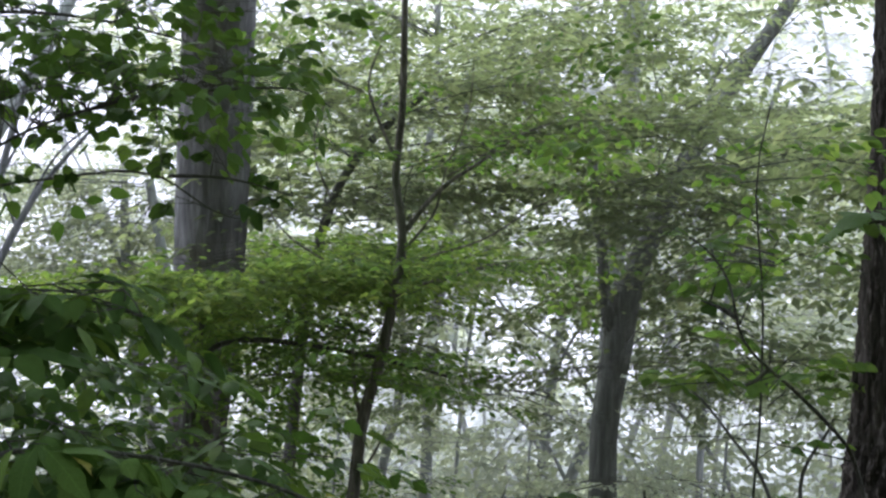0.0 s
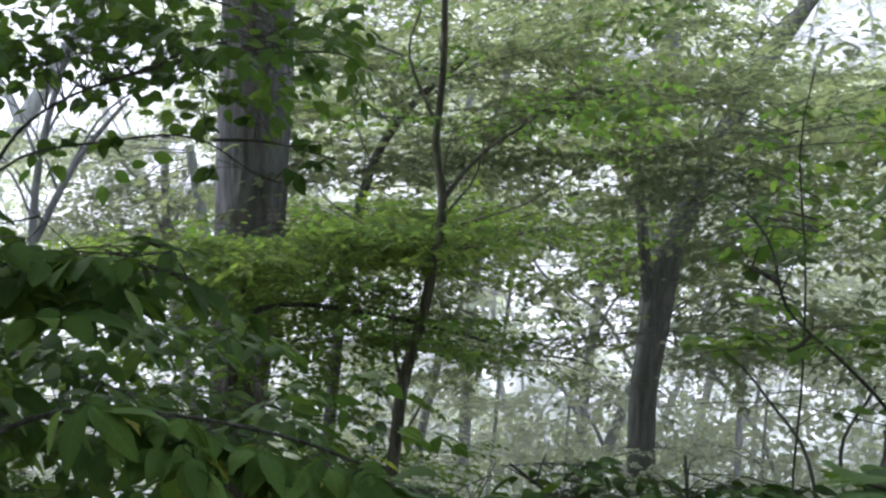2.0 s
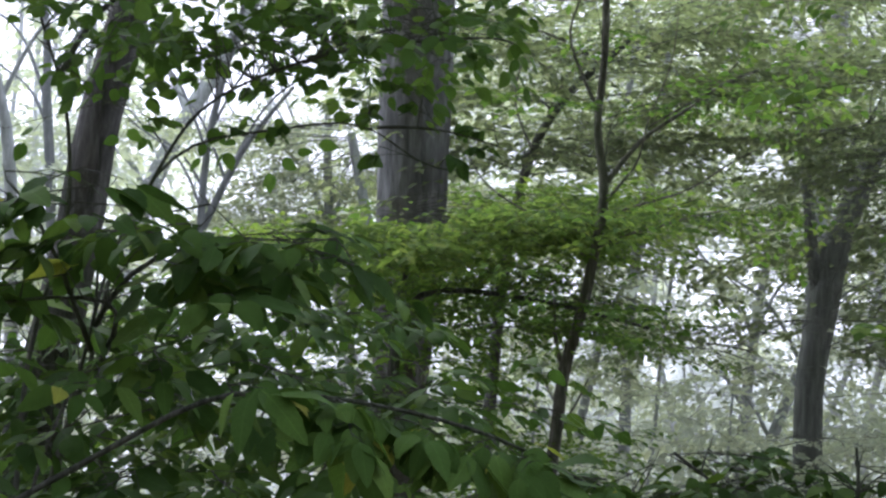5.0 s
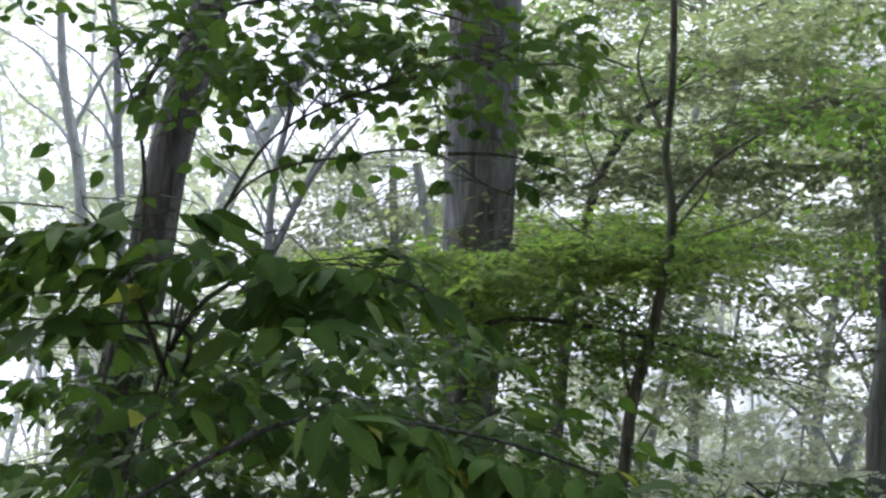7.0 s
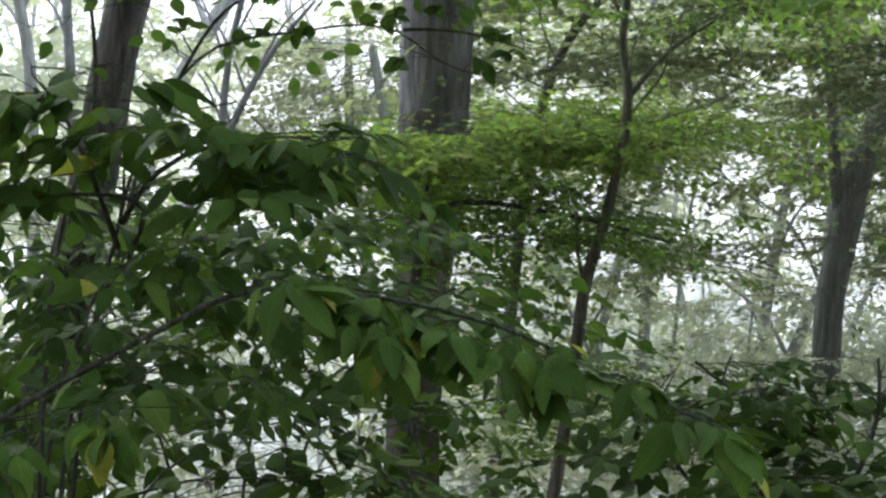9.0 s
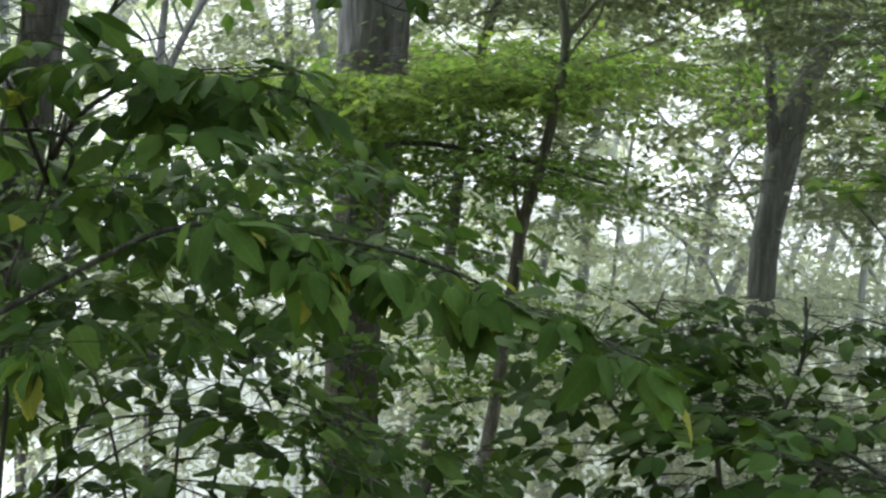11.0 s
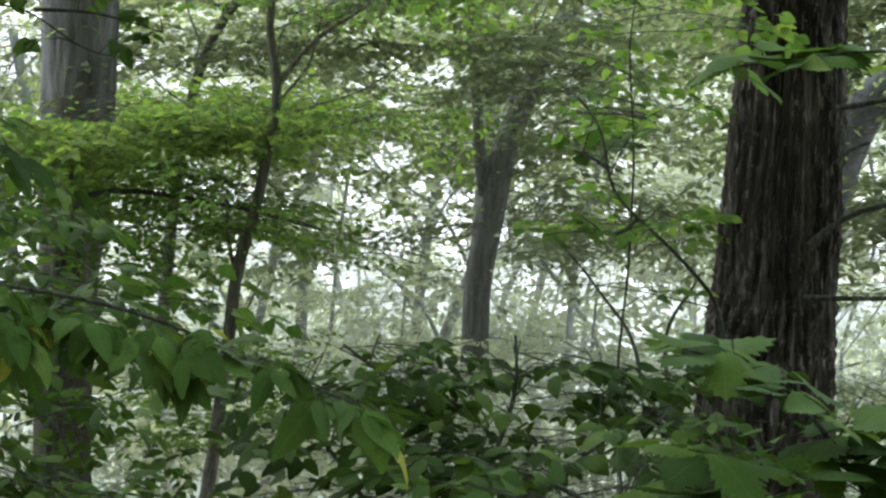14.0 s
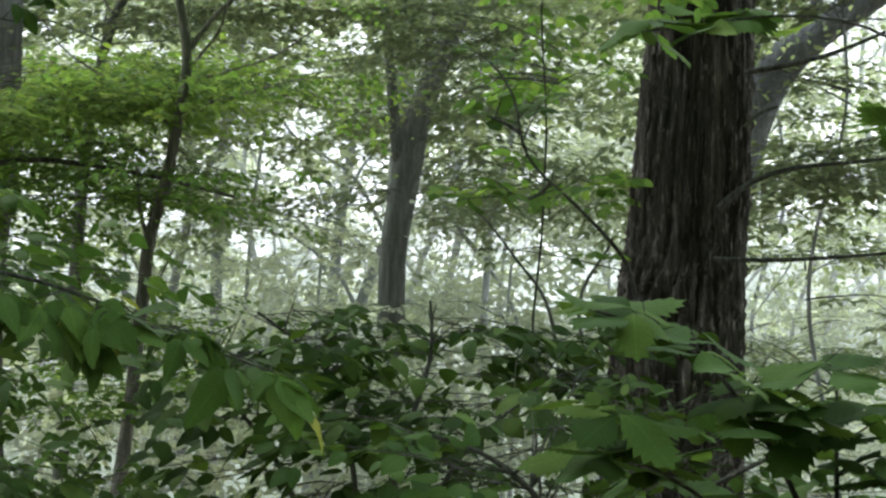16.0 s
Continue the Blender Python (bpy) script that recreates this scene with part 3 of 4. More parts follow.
def thing(name, x, y, label, category, group="", z=None):
    ob = new(name)
    ob.empty_display_size = 0.2
    ob.location = (x, y, ground_z(x, y) if z is None else z)
    return tagged(ob, label, category, group)


def settle(ob):
    """Keep the world places of the parts of a thing whose Empty stands at its base."""
    inv = Matrix.Translation(-ob.location)
    for c in ob.children:
        c.matrix_parent_inverse = inv


def foot(p, q, below=0.1):
    """Where the line through two stem points meets the ground, a little below it."""
    p, q = Vector(p), Vector(q)
    d = (p - q).normalized()
    x = p.copy()
    for _ in range(400):
        if x.z < ground_z(x.x, x.y) - below:
            break
        x += d * 0.05
    return x


# ---- ground and distance ----
def build_ground():
    rad = [0, 1, 2, 3, 4, 5, 6, 7, 8.5, 10, 12, 14, 17, 20, 25, 30, 40, 50, 62, 80, 120, 300, 900, 2500]
    seg = 96
    v, f = [], []
    for r in rad:
        for k in range(seg):
            a = 2 * math.pi * k / seg
            x, y = r * math.sin(a), r * math.cos(a)
            v.append((x, y, ground_z(x, y)))
    for i in range(len(rad) - 1):
        for k in range(seg):
            f.append((i * seg + k, (i + 1) * seg + k, (i + 1) * seg + (k + 1) % seg, i * seg + (k + 1) % seg))
    g = link_mesh("ground", v, f, M_FLOOR)
    tagged(g, "forest floor of brown leaf litter sloping away", "ground", kind="structure")


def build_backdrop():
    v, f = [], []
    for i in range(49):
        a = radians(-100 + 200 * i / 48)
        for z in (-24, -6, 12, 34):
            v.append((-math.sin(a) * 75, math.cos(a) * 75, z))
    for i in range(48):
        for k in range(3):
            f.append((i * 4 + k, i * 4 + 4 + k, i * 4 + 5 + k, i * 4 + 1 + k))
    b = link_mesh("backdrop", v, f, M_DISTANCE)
    # an unseen dim wall added behind the walker to block sky light
    v, f = [], []
    for i in range(25):
        a = radians(100 + 160 * i / 24)
        for z in (-12, 8, 23):
            v.append((-math.sin(a) * 22, math.cos(a) * 22, z))
    for i in range(24):
        for k in range(2):
            f.append((i * 3 + k, i * 3 + 3 + k, i * 3 + 4 + k, i * 3 + 1 + k))
    tagged(link_mesh("backdrop", v, f, M_SHADE_WALL), "unseen dim green wall added behind to block sky light", "backdrop", kind="structure")
    tagged(b, "backdrop sheet painted as pale glowing mist with faint distant woods", "backdrop", kind="structure")


build_ground()
build_backdrop()
# ---- the large trees ----
def big_tree(name, pts, radii, material, label, sides, ridges, rough, seed, step=0.06, crown=None, top=9.0):
    """pts: stem places from low to high; the stem goes on straight down to its roots and up into its crown."""
    P = [Vector(p) for p in pts]
    base = foot(P[0], P[1])
    up = (P[-1] - P[-2]).normalized()
    tip = P[-1] + up * max(0.5, (top - P[-1].z) / max(up.z, 0.3))
    ob = thing(name, base.x, base.y, label, "tree")
    line = [base] + P + [tip]
    rr = [radii[0] * 1.2] + list(radii) + [radii[-1] * 0.6]
    stem("trunk", line, rr, material, ob, sides=sides, step=step, ridges=ridges, rough=rough, seed=seed, wobble=0.02)
    return ob, tip


def shade_roof(ob, tip, reach, n, seed, off=(0, 0)):
    """Unseen crown added above the view, shifted to keep the near wood in shade."""
    F = Foliage(seed)
    rng = F.rng
    ends = []
    for _ in range(n):
        a, r = rng.uniform(0, 2 * math.pi), reach * math.sqrt(rng.random())
        ends.append(np.array((tip.x + off[0] + r * math.cos(a), tip.y + off[1] + r * math.sin(a), rng.uniform(8, 11.5))))
    limb_fill(F, "shade_roof", lambda e: (tip.x, tip.y, 7.5), ends, 5, r=0.06, outer=0.3)
    F.twigs_mesh("branchwork", ob, M_BARK_GREY)
    F.leaves_mesh("crown", ob, M_LEAF_ROOF, SIMPLE, "dense green leaf canopy added unseen for shade")


tree_a, tip = big_tree("tree", [spot(10.5, -8, 8.5), spot(10.45, -4, 8.5), spot(10.3, -0.5, 8.5), spot(10.05, 2.5, 8.5), spot(9.97, 6, 8.5), spot(9.78, 12, 8.6), spot(9.68, 15.5, 8.6)], [0.165, 0.163, 0.175, 0.205, 0.216, 0.224, 0.22],
                       M_BARK_TALL, "tall straight tree with finely furrowed grey bark", 72, 34, 0.09, 1)
shade_roof(tree_a, tip, 4.0, 14, 201, (-1, -3))
settle(tree_a)
tree_b, tip = big_tree("tree", [spot(26.2, -9, 7), spot(24.9, -1.75, 7), spot(24.2, 1.4, 7), spot(23.5, 5.4, 7), spot(23.0, 8.8, 7), spot(21.98, 13, 7.1)], [0.14, 0.13, 0.12, 0.11, 0.104, 0.098],
                       M_BARK_LEAN, "leaning tree with smooth dark grey bark", 48, 22, 0.06, 2)
shade_roof(tree_b, tip, 5.0, 22, 202, (0, -4))
settle(tree_b)
tree_c, tip = big_tree("tree", [spot(-6.38, -3.6, 13), spot(-6.43, -1.3, 13), spot(-6.62, 0, 13), spot(-6.9, 1.1, 13), spot(-7.1, 2.6, 13), spot(-7.6, 4.6, 13), spot(-8.35, 6.4, 13), spot(-9.3, 8.6, 13.2), spot(-11.7, 12.4, 13.8), spot(-13.8, 15.2, 14.2)],
                       [0.132, 0.13, 0.132, 0.132, 0.15, 0.122, 0.105, 0.095, 0.085, 0.075], M_BARK_PALE, "forked grey tree leaning to one side in mist", 32, 16, 0.05, 3, step=0.1)
stem("stem", [spot(-6.9, 2.2, 13), spot(-6.6, 3.6, 12.9), spot(-6.5, 5.9, 12.8), spot(-6.25, 8.6, 12.8), spot(-5.9, 12, 12.9)], [0.075, 0.06, 0.05, 0.045, 0.03], M_BARK_PALE, tree_c, 14)
settle(tree_c)
tree_d, tip_d = big_tree("tree", [spot(-18.1, -10.5, 5.5), spot(-18.5, -4.5, 5.5), spot(-18.9, 0, 5.5), spot(-19.25, 4.7, 5.5), spot(-19.5, 10, 5.6)], [0.262, 0.245, 0.220, 0.206, 0.188],
                         M_BARK_DARK, "stout old tree with dark deeply furrowed bark", 160, 40, 0.20, 4, step=0.025)
shade_roof(tree_d, tip_d, 6.5, 34, 204, (0, -4))
tree_e, tip = big_tree("tree", [spot(-20.0, -6, 11), spot(-20.4, 0, 11), spot(-20.9, 2.4, 11), spot(-21.35, 4.2, 11), spot(-22.3, 6.1, 11), spot(-23.8, 7.5, 11), spot(-25.4, 8.5, 11.1)], [0.15, 0.15, 0.155, 0.165, 0.16, 0.14, 0.12],
                       M_BARK_MIST, "grey tree bent sideways behind the stout trunk", 32, 18, 0.06, 5)
for line in ([spot(-21.6, 4.9, 11), spot(-21.5, 7.5, 11), spot(-21.0, 11, 11)], [spot(-23.3, 7.1, 11), spot(-24.2, 9.5, 11), spot(-24.5, 13, 11)]):
    stem("branch", line, [0.06, 0.045, 0.025], M_BARK_MIST, tree_e, 10, 0.1)
settle(tree_e)

for line, r in (([spot(-20.1, 0.7, 5.3), spot(-21.3, 1.9, 5.3), spot(-23.0, 2.4, 5.3), spot(-24.8, 2.4, 5.2), spot(-26.7, 2.6, 5.1)], 0.013),
                ([spot(-19.9, -1.4, 5.25), spot(-21.9, -1.5, 5.25), spot(-24.1, -1.4, 5.25), spot(-26.7, -1.2, 5.25), spot(-28.2, -1.0, 5.25)], 0.011),
                ([spot(-21.2, 6.2, 5.3), spot(-23.7, 6.5, 5.3), spot(-25.0, 6.9, 5.3), spot(-26.7, 7.6, 5.3)], 0.012),
                ([spot(-20.7, -8.0, 5.2), spot(-22.1, -7.3, 5.2), spot(-23.0, -6.9, 5.2)], 0.011),
                ([spot(-21.2, 4.0, 5.2), spot(-21.6, 4.6, 5.2), spot(-22.5, 4.8, 5.2)], 0.008),
                ([spot(-20.2, 0.5, 5.25), spot(-20.8, 1.1, 5.25), spot(-21.2, 1.6, 5.25)], 0.006)):
    stem("branch", line, [r, r * 0.85, r * 0.7, r * 0.55, r * 0.45, r * 0.3][:len(line)], M_TWIG, tree_d, 7, 0.08)
settle(tree_d)

# ---- the sapling ----
sap_pts = [spot(4.8, -10.3, 6.1), spot(4.3, -7.1, 6.1), spot(3.9, -3.8, 6.1), spot(3.7, -2.6, 6.1), spot(3.6, -0.8, 6.1), spot(3.3, 0.3, 6.1), spot(2.8, 1.8, 6.1), spot(2.5, 3.2, 6.1), spot(2.2, 4.8, 6.1), spot(1.9, 6.0, 6.1), spot(1.8, 7.3, 6.1), spot(2.0, 8.4, 6.1), spot(2.2, 9.8, 6.1), spot(1.9, 11.9, 6.1), spot(1.8, 15.4, 6.1)]
base = foot(sap_pts[0], sap_pts[1])
sapling = thing("sapling", base.x, base.y, "slender dark sapling with forked stem and thin branches", "sapling")
stem("trunk", [base] + sap_pts + [spot(1.7, 22, 6.2)], [0.034, 0.031, 0.029, 0.028, 0.028, 0.029, 0.027, 0.025, 0.024, 0.023, 0.023, 0.023, 0.020, 0.018, 0.017, 0.016, 0.010], M_BARK_SAPLING, sapling, 14, 0.05, wobble=0.05, seed=8)
for line, r in (([spot(1.8, 7.3, 6.1), spot(0.9, 8.6, 6.1), spot(-0.1, 9.6, 6.1), spot(-1.3, 10.1, 6.1), spot(-2.5, 11.1, 6), spot(-3.2, 11.5, 5.9), spot(-4.4, 11.9, 5.8)], 0.013),
                ([spot(1.8, 6.5, 6.1), spot(1.3, 7.3, 6.1), spot(0.4, 8.0, 6.1), spot(0.3, 8.8, 6.1), spot(0.1, 10.0, 6.1), spot(-0.6, 11.3, 6), spot(-1.1, 12.8, 5.9), spot(-1.2, 14.4, 5.9)], 0.0075),
                ([spot(2.2, 10.5, 6.1), spot(2.8, 11.9, 6.1), spot(3.5, 13.3, 6.1), spot(3.3, 14.0, 6.1), spot(2.8, 15.1, 6.1)], 0.0085),
                ([spot(3.5, 13.2, 6.1), spot(4.5, 13.6, 6.1), spot(5.4, 13.9, 6.1), spot(6.4, 14.3, 6.1), spot(7.4, 14.5, 6.1)], 0.006),
                ([spot(1.7, 6.0, 6.1), spot(0.6, 6.4, 6.1), spot(-0.3, 6.7, 6.1), spot(-1.5, 6.9, 6), spot(-2.5, 7.6, 5.9), spot(-3.4, 8.3, 5.8), spot(-4.4, 8.7, 5.8)], 0.0075),
                ([spot(2.0, 4.7, 6.1), spot(1.3, 5.2, 6.1), spot(0.1, 5.4, 6.1), spot(-1.0, 5.7, 6), spot(-1.5, 6.0, 5.9), spot(-2.7, 6.2, 5.9), spot(-4.2, 6.3, 5.8)], 0.008),
                ([spot(2.4, 4.1, 6.1), spot(3.5, 5.1, 6.1), spot(4.7, 6.0, 6), spot(5.9, 6.6, 5.9), spot(7.1, 7.4, 5.8), spot(7.5, 8.4, 5.8)], 0.007),
                ([spot(3.6, -0.2, 6.1), spot(3.9, 0.8, 6.1), spot(3.9, 1.8, 6.1), spot(3.9, 2.6, 6.1)], 0.011),
                ([spot(3.7, -2.8, 6.1), spot(3.1, -2.1, 6.1), spot(2.9, -1.7, 6.1), spot(2.5, -0.8, 6.1)], 0.007),
                ([spot(4.9, 8.8, 6.3), spot(5.6, 10.1, 6.3), spot(5.8, 11.4, 6.3), spot(5.2, 12.6, 6.3)], 0.006),
                ([spot(0.0, 9.7, 6), spot(-1.1, 10.4, 6), spot(-1.9, 10.6, 6), spot(-3.7, 12.3, 6)], 0.005)):
    stem("branch", line, [r, r * 0.85, r * 0.72, r * 0.62, r * 0.52, r * 0.42, r * 0.34, r * 0.26][:len(line)], M_BARK_SAPLING, sapling, 7, 0.06)
FS = Foliage(31)
limb_fill(FS, "fine", lambda e: spot(1.85, min(15.0, max(3.0, math.degrees(math.atan2(e[2] - EYE_H, 6.0)) - 2.0)), 6.1), window(FS.rng, 10, (-7, 7), (4, 15), (5.3, 6.8)), 2, r=0.003)
tagged(FS.twigs_mesh("branchwork", sapling, M_TWIG), kind="stuff")
tagged(FS.leaves_mesh("foliage", sapling, M_LEAF_TIER, SMALL), kind="stuff")
settle(sapling)


# ---- understorey maples: flat tiers of small leaves ----
def tier_tree(name, label, stem_pts, stem_r, tiers, kind, leaf_mat, bark, seed, shape=SMALL, group="understorey", limb=2.2, category="tree", sides=10, flat=12):
    """A slim tree with its stem and tiers of leafy limbs: each tier (n, az, el, d, sprays to a limb)."""
    P = [Vector(p) for p in stem_pts]
    b = foot(P[0], P[1])
    ob = thing(name, b.x, b.y, label, category, group)
    stem("trunk", [b] + P, [stem_r * 1.2] + [stem_r * (1 - 0.6 * i / len(P)) for i in range(len(P))], bark, ob, sides, 0.15, wobble=0.04, seed=seed)
    F = Foliage(seed)
    for n, az, el, d, per in tiers:
        def start(e):
            p = min(P, key=lambda q: abs(q.z + 0.2 - e[2]))
            t = np.array(p)
            v = np.array(e) - t
            ln = np.linalg.norm(v)
            return tuple(np.array(e) - v / ln * min(ln, limb) * np.array([1, 1, 0.5]))
        limb_fill(F, kind, start, window(F.rng, n, az, el, d, True), per, r={"fine": 0.0018, "oval": 0.003}.get(kind, 0.008), flat=10 if kind == "fine" else flat, bow=0.2)
    tagged(F.twigs_mesh("branchwork", ob, M_TWIG_PALE if kind == "mid" else bark), kind="stuff")
    tagged(F.leaves_mesh("foliage", ob, leaf_mat, shape), kind="stuff")
    settle(ob)
    return ob


tier_tree("maple", "understorey maple with bright yellow-green tiers of small leaves", [spot(10.6, -4, 6.4), spot(10.4, 1, 6.4), spot(10.2, 4, 6.5), spot(9.8, 5.5, 6.6)], 0.015,
          [(9, (8, 14), (4.7, 5.3), (5.8, 7.2), 4), (10, (1, 9), (5.9, 6.6), (5.8, 7.4), 4), (8, (0, 10), (5.0, 5.5), (5.8, 7.2), 4), (4, (-4, 2), (5.8, 6.4), (6.2, 7.2), 3), (4, (-2, 8), (4.4, 4.7), (5.8, 7.2), 3)], "fine", M_LEAF_MAPLE, M_TWIG, 41)
tier_tree("maple", "understorey maple with dark drooping tiers of small leaves", [spot(10.9, -5, 5.6), spot(10.7, 0, 5.6), spot(10.5, 2.6, 5.6), spot(9, 3.1, 5.8), spot(6, 2.7, 6.0), spot(3, 2.2, 6.3), spot(0, 1.3, 6.5)], 0.016,
          [(3 if a > 7 else 2, (a - 1.5, a + 1.5), (e - 0.3, e + 0.3), (5.7, 6.8), 3 if k < 4 else 2) for k, (a, e) in enumerate(((13.2, 4.2), (10.8, 3.7), (8.4, 3.1), (6.0, 2.6), (3.6, 2.1), (1.2, 1.5), (-0.9, 0.8), (12, 2.5), (9, 1.9), (6, 1.3), (3, 0.7), (14.2, 3.2), (13, 0.4), (9, -0.6), (5, -5), (8, -3), (4, -7), (7, -6), (2.5, -4), (6, -8.5)))], "fine", M_LEAF_TIER, M_TWIG, 42, limb=1.3)
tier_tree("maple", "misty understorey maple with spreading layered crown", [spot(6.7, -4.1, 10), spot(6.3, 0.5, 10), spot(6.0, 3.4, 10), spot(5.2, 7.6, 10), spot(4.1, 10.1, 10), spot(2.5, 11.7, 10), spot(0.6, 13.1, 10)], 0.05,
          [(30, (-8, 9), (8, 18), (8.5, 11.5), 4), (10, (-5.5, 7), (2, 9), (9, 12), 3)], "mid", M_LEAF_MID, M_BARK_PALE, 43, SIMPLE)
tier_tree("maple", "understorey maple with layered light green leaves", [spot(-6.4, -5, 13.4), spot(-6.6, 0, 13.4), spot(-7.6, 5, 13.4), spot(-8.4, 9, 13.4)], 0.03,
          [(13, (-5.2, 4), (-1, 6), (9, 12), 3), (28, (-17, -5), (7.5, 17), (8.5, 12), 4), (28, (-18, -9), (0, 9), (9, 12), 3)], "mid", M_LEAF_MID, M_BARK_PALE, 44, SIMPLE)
tier_tree("maple", "young maple with yellow-green leaves beside the stout trunk", [spot(-12.6, -9, 4.8), spot(-12.2, -3.6, 5), spot(-13.2, -0.5, 5), spot(-12.7, 2.2, 4.9), spot(-13.6, 5.5, 4.8), spot(-12.3, 9, 4.7), spot(-13.6, 12.5, 4.6)], 0.0055,
          [(13, (-17, -7), (2.5, 8.5), (4.6, 5.8), 1), (13, (-18, -7), (6.5, 12), (4.4, 5.6), 1), (6, (-15, -9), (-1, 3), (4.8, 5.8), 1)], "oval", M_LEAF_TIER, M_TWIG, 45, ROUND)
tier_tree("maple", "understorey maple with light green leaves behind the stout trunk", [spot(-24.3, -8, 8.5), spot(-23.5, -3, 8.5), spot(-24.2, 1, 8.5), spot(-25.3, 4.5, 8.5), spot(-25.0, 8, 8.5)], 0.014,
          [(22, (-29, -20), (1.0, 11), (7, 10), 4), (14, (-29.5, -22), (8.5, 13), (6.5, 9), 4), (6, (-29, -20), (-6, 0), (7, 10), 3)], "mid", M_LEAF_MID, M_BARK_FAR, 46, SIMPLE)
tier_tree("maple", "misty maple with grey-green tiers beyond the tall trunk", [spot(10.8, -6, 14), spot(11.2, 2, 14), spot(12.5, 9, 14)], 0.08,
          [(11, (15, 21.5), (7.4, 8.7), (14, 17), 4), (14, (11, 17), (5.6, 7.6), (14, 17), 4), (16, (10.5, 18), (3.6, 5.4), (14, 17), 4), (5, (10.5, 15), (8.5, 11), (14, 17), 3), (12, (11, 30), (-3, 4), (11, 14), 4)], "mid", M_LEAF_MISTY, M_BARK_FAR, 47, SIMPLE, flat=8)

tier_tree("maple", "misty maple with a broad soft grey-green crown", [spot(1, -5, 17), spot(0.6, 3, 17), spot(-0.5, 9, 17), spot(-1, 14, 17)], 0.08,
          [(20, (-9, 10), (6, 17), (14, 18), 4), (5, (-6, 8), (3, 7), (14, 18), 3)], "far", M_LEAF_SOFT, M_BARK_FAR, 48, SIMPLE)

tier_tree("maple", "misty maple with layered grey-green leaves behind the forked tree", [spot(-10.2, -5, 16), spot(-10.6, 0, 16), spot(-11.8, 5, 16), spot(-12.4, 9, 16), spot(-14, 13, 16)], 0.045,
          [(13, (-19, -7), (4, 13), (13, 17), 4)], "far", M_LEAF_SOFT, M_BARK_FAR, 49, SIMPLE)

# undergrowth down the slope, its leaves and bark paled by painted mist haze
for k, (a0, a1) in enumerate(((-27, -15), (-16, -7), (-8, 1), (0, 9), (8, 17), (18, 28))):
    m = (a0 + a1) / 2
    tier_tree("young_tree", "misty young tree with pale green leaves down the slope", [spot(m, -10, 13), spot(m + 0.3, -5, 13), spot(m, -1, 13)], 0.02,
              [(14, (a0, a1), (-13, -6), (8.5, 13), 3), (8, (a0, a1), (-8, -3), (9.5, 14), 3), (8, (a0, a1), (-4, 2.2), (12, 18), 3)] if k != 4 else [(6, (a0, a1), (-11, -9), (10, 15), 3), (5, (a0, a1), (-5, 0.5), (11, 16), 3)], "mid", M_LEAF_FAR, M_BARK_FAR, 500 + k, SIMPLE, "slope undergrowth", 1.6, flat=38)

# thin leaning stems beside the stout trunk
shrub_stems = thing("shrub", *foot(spot(-13.6, -9, 9.5), spot(-13.4, -5, 9.5))[:2], "leggy shrub with thin leaning bare stems", "shrub")
for line in ([spot(-13.6, -9, 9.5), spot(-13.3, -4.8, 9.5), spot(-12.8, -2.8, 9.5), spot(-11.8, -1.7, 9.5), spot(-10.9, -0.3, 9.5), spot(-9.7, 0.9, 9.5), spot(-9.0, 1.5, 9.5)], [spot(-15.0, -8, 9.5), spot(-14.2, -3.4, 9.5), spot(-14.5, -2.2, 9.5), spot(-15.5, -1.3, 9.5), spot(-15.7, -0.6, 9.5)]):
    stem("stem", line, [0.015, 0.014, 0.013, 0.011, 0.009, 0.007, 0.004][:len(line)], M_BARK_PALE, shrub_stems, 7, 0.08)
settle(shrub_stems)


# ---- far trees ----
def far_trees():
    rng = np.random.default_rng(77)
    for k in range(40):
        az, d = -30 + 62 * (k + rng.random()) / 40, rng.uniform(16, 36)
        d = 30 + d / 6 if 11 < az < 22 else d
        lean = rng.normal(0, 4.0)
        r = rng.uniform(0.03, 0.075)
        w = [rng.normal(0, 0.6) for _ in range(5)]
        pts = [spot(az, -9, d), spot(az + lean * 0.2 + w[0], -4, d), spot(az + lean * 0.5 + w[1], 1, d), spot(az + lean * 0.9 + w[2], 6, d), spot(az + lean * 1.4 + w[3], 12, d), spot(az + lean * 2 + w[4], 18, d)]
        n = 3 if 13 < az < 21.5 else 9
        tiers = [(n, (az - 5, az + 5), (3, 17), (d - 3, d + 3), 4), (10, (az - 5, az + 5), (-9, 5), (d - 3, d + 3), 4)]
        # trees farther off take the stronger haze colours for leaf and bark
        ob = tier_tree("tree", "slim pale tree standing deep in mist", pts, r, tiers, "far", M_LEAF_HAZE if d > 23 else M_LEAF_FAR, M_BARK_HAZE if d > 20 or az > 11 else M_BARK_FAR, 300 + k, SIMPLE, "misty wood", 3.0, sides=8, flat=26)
        inv = Matrix.Translation(-ob.location)
        for _ in range(3):
            i = rng.integers(1, 4)
            a, s = pts[i], rng.choice((-1, 1))
            h = rng.uniform(1.5, 3.5)
            k1, k2 = rng.uniform(0.1, 0.35), rng.uniform(0.3, 0.9)
            line = [a, a + Vector((s * h * k1, 0, h * 0.3)), a + Vector((s * h * (k1 + k2) * 0.55, 0.1, h * 0.62)), a + Vector((s * h * k2, rng.uniform(-0.5, 0.5), h))]
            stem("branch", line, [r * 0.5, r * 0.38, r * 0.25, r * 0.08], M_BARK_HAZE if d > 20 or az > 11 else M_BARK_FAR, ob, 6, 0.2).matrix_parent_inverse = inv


far_trees()

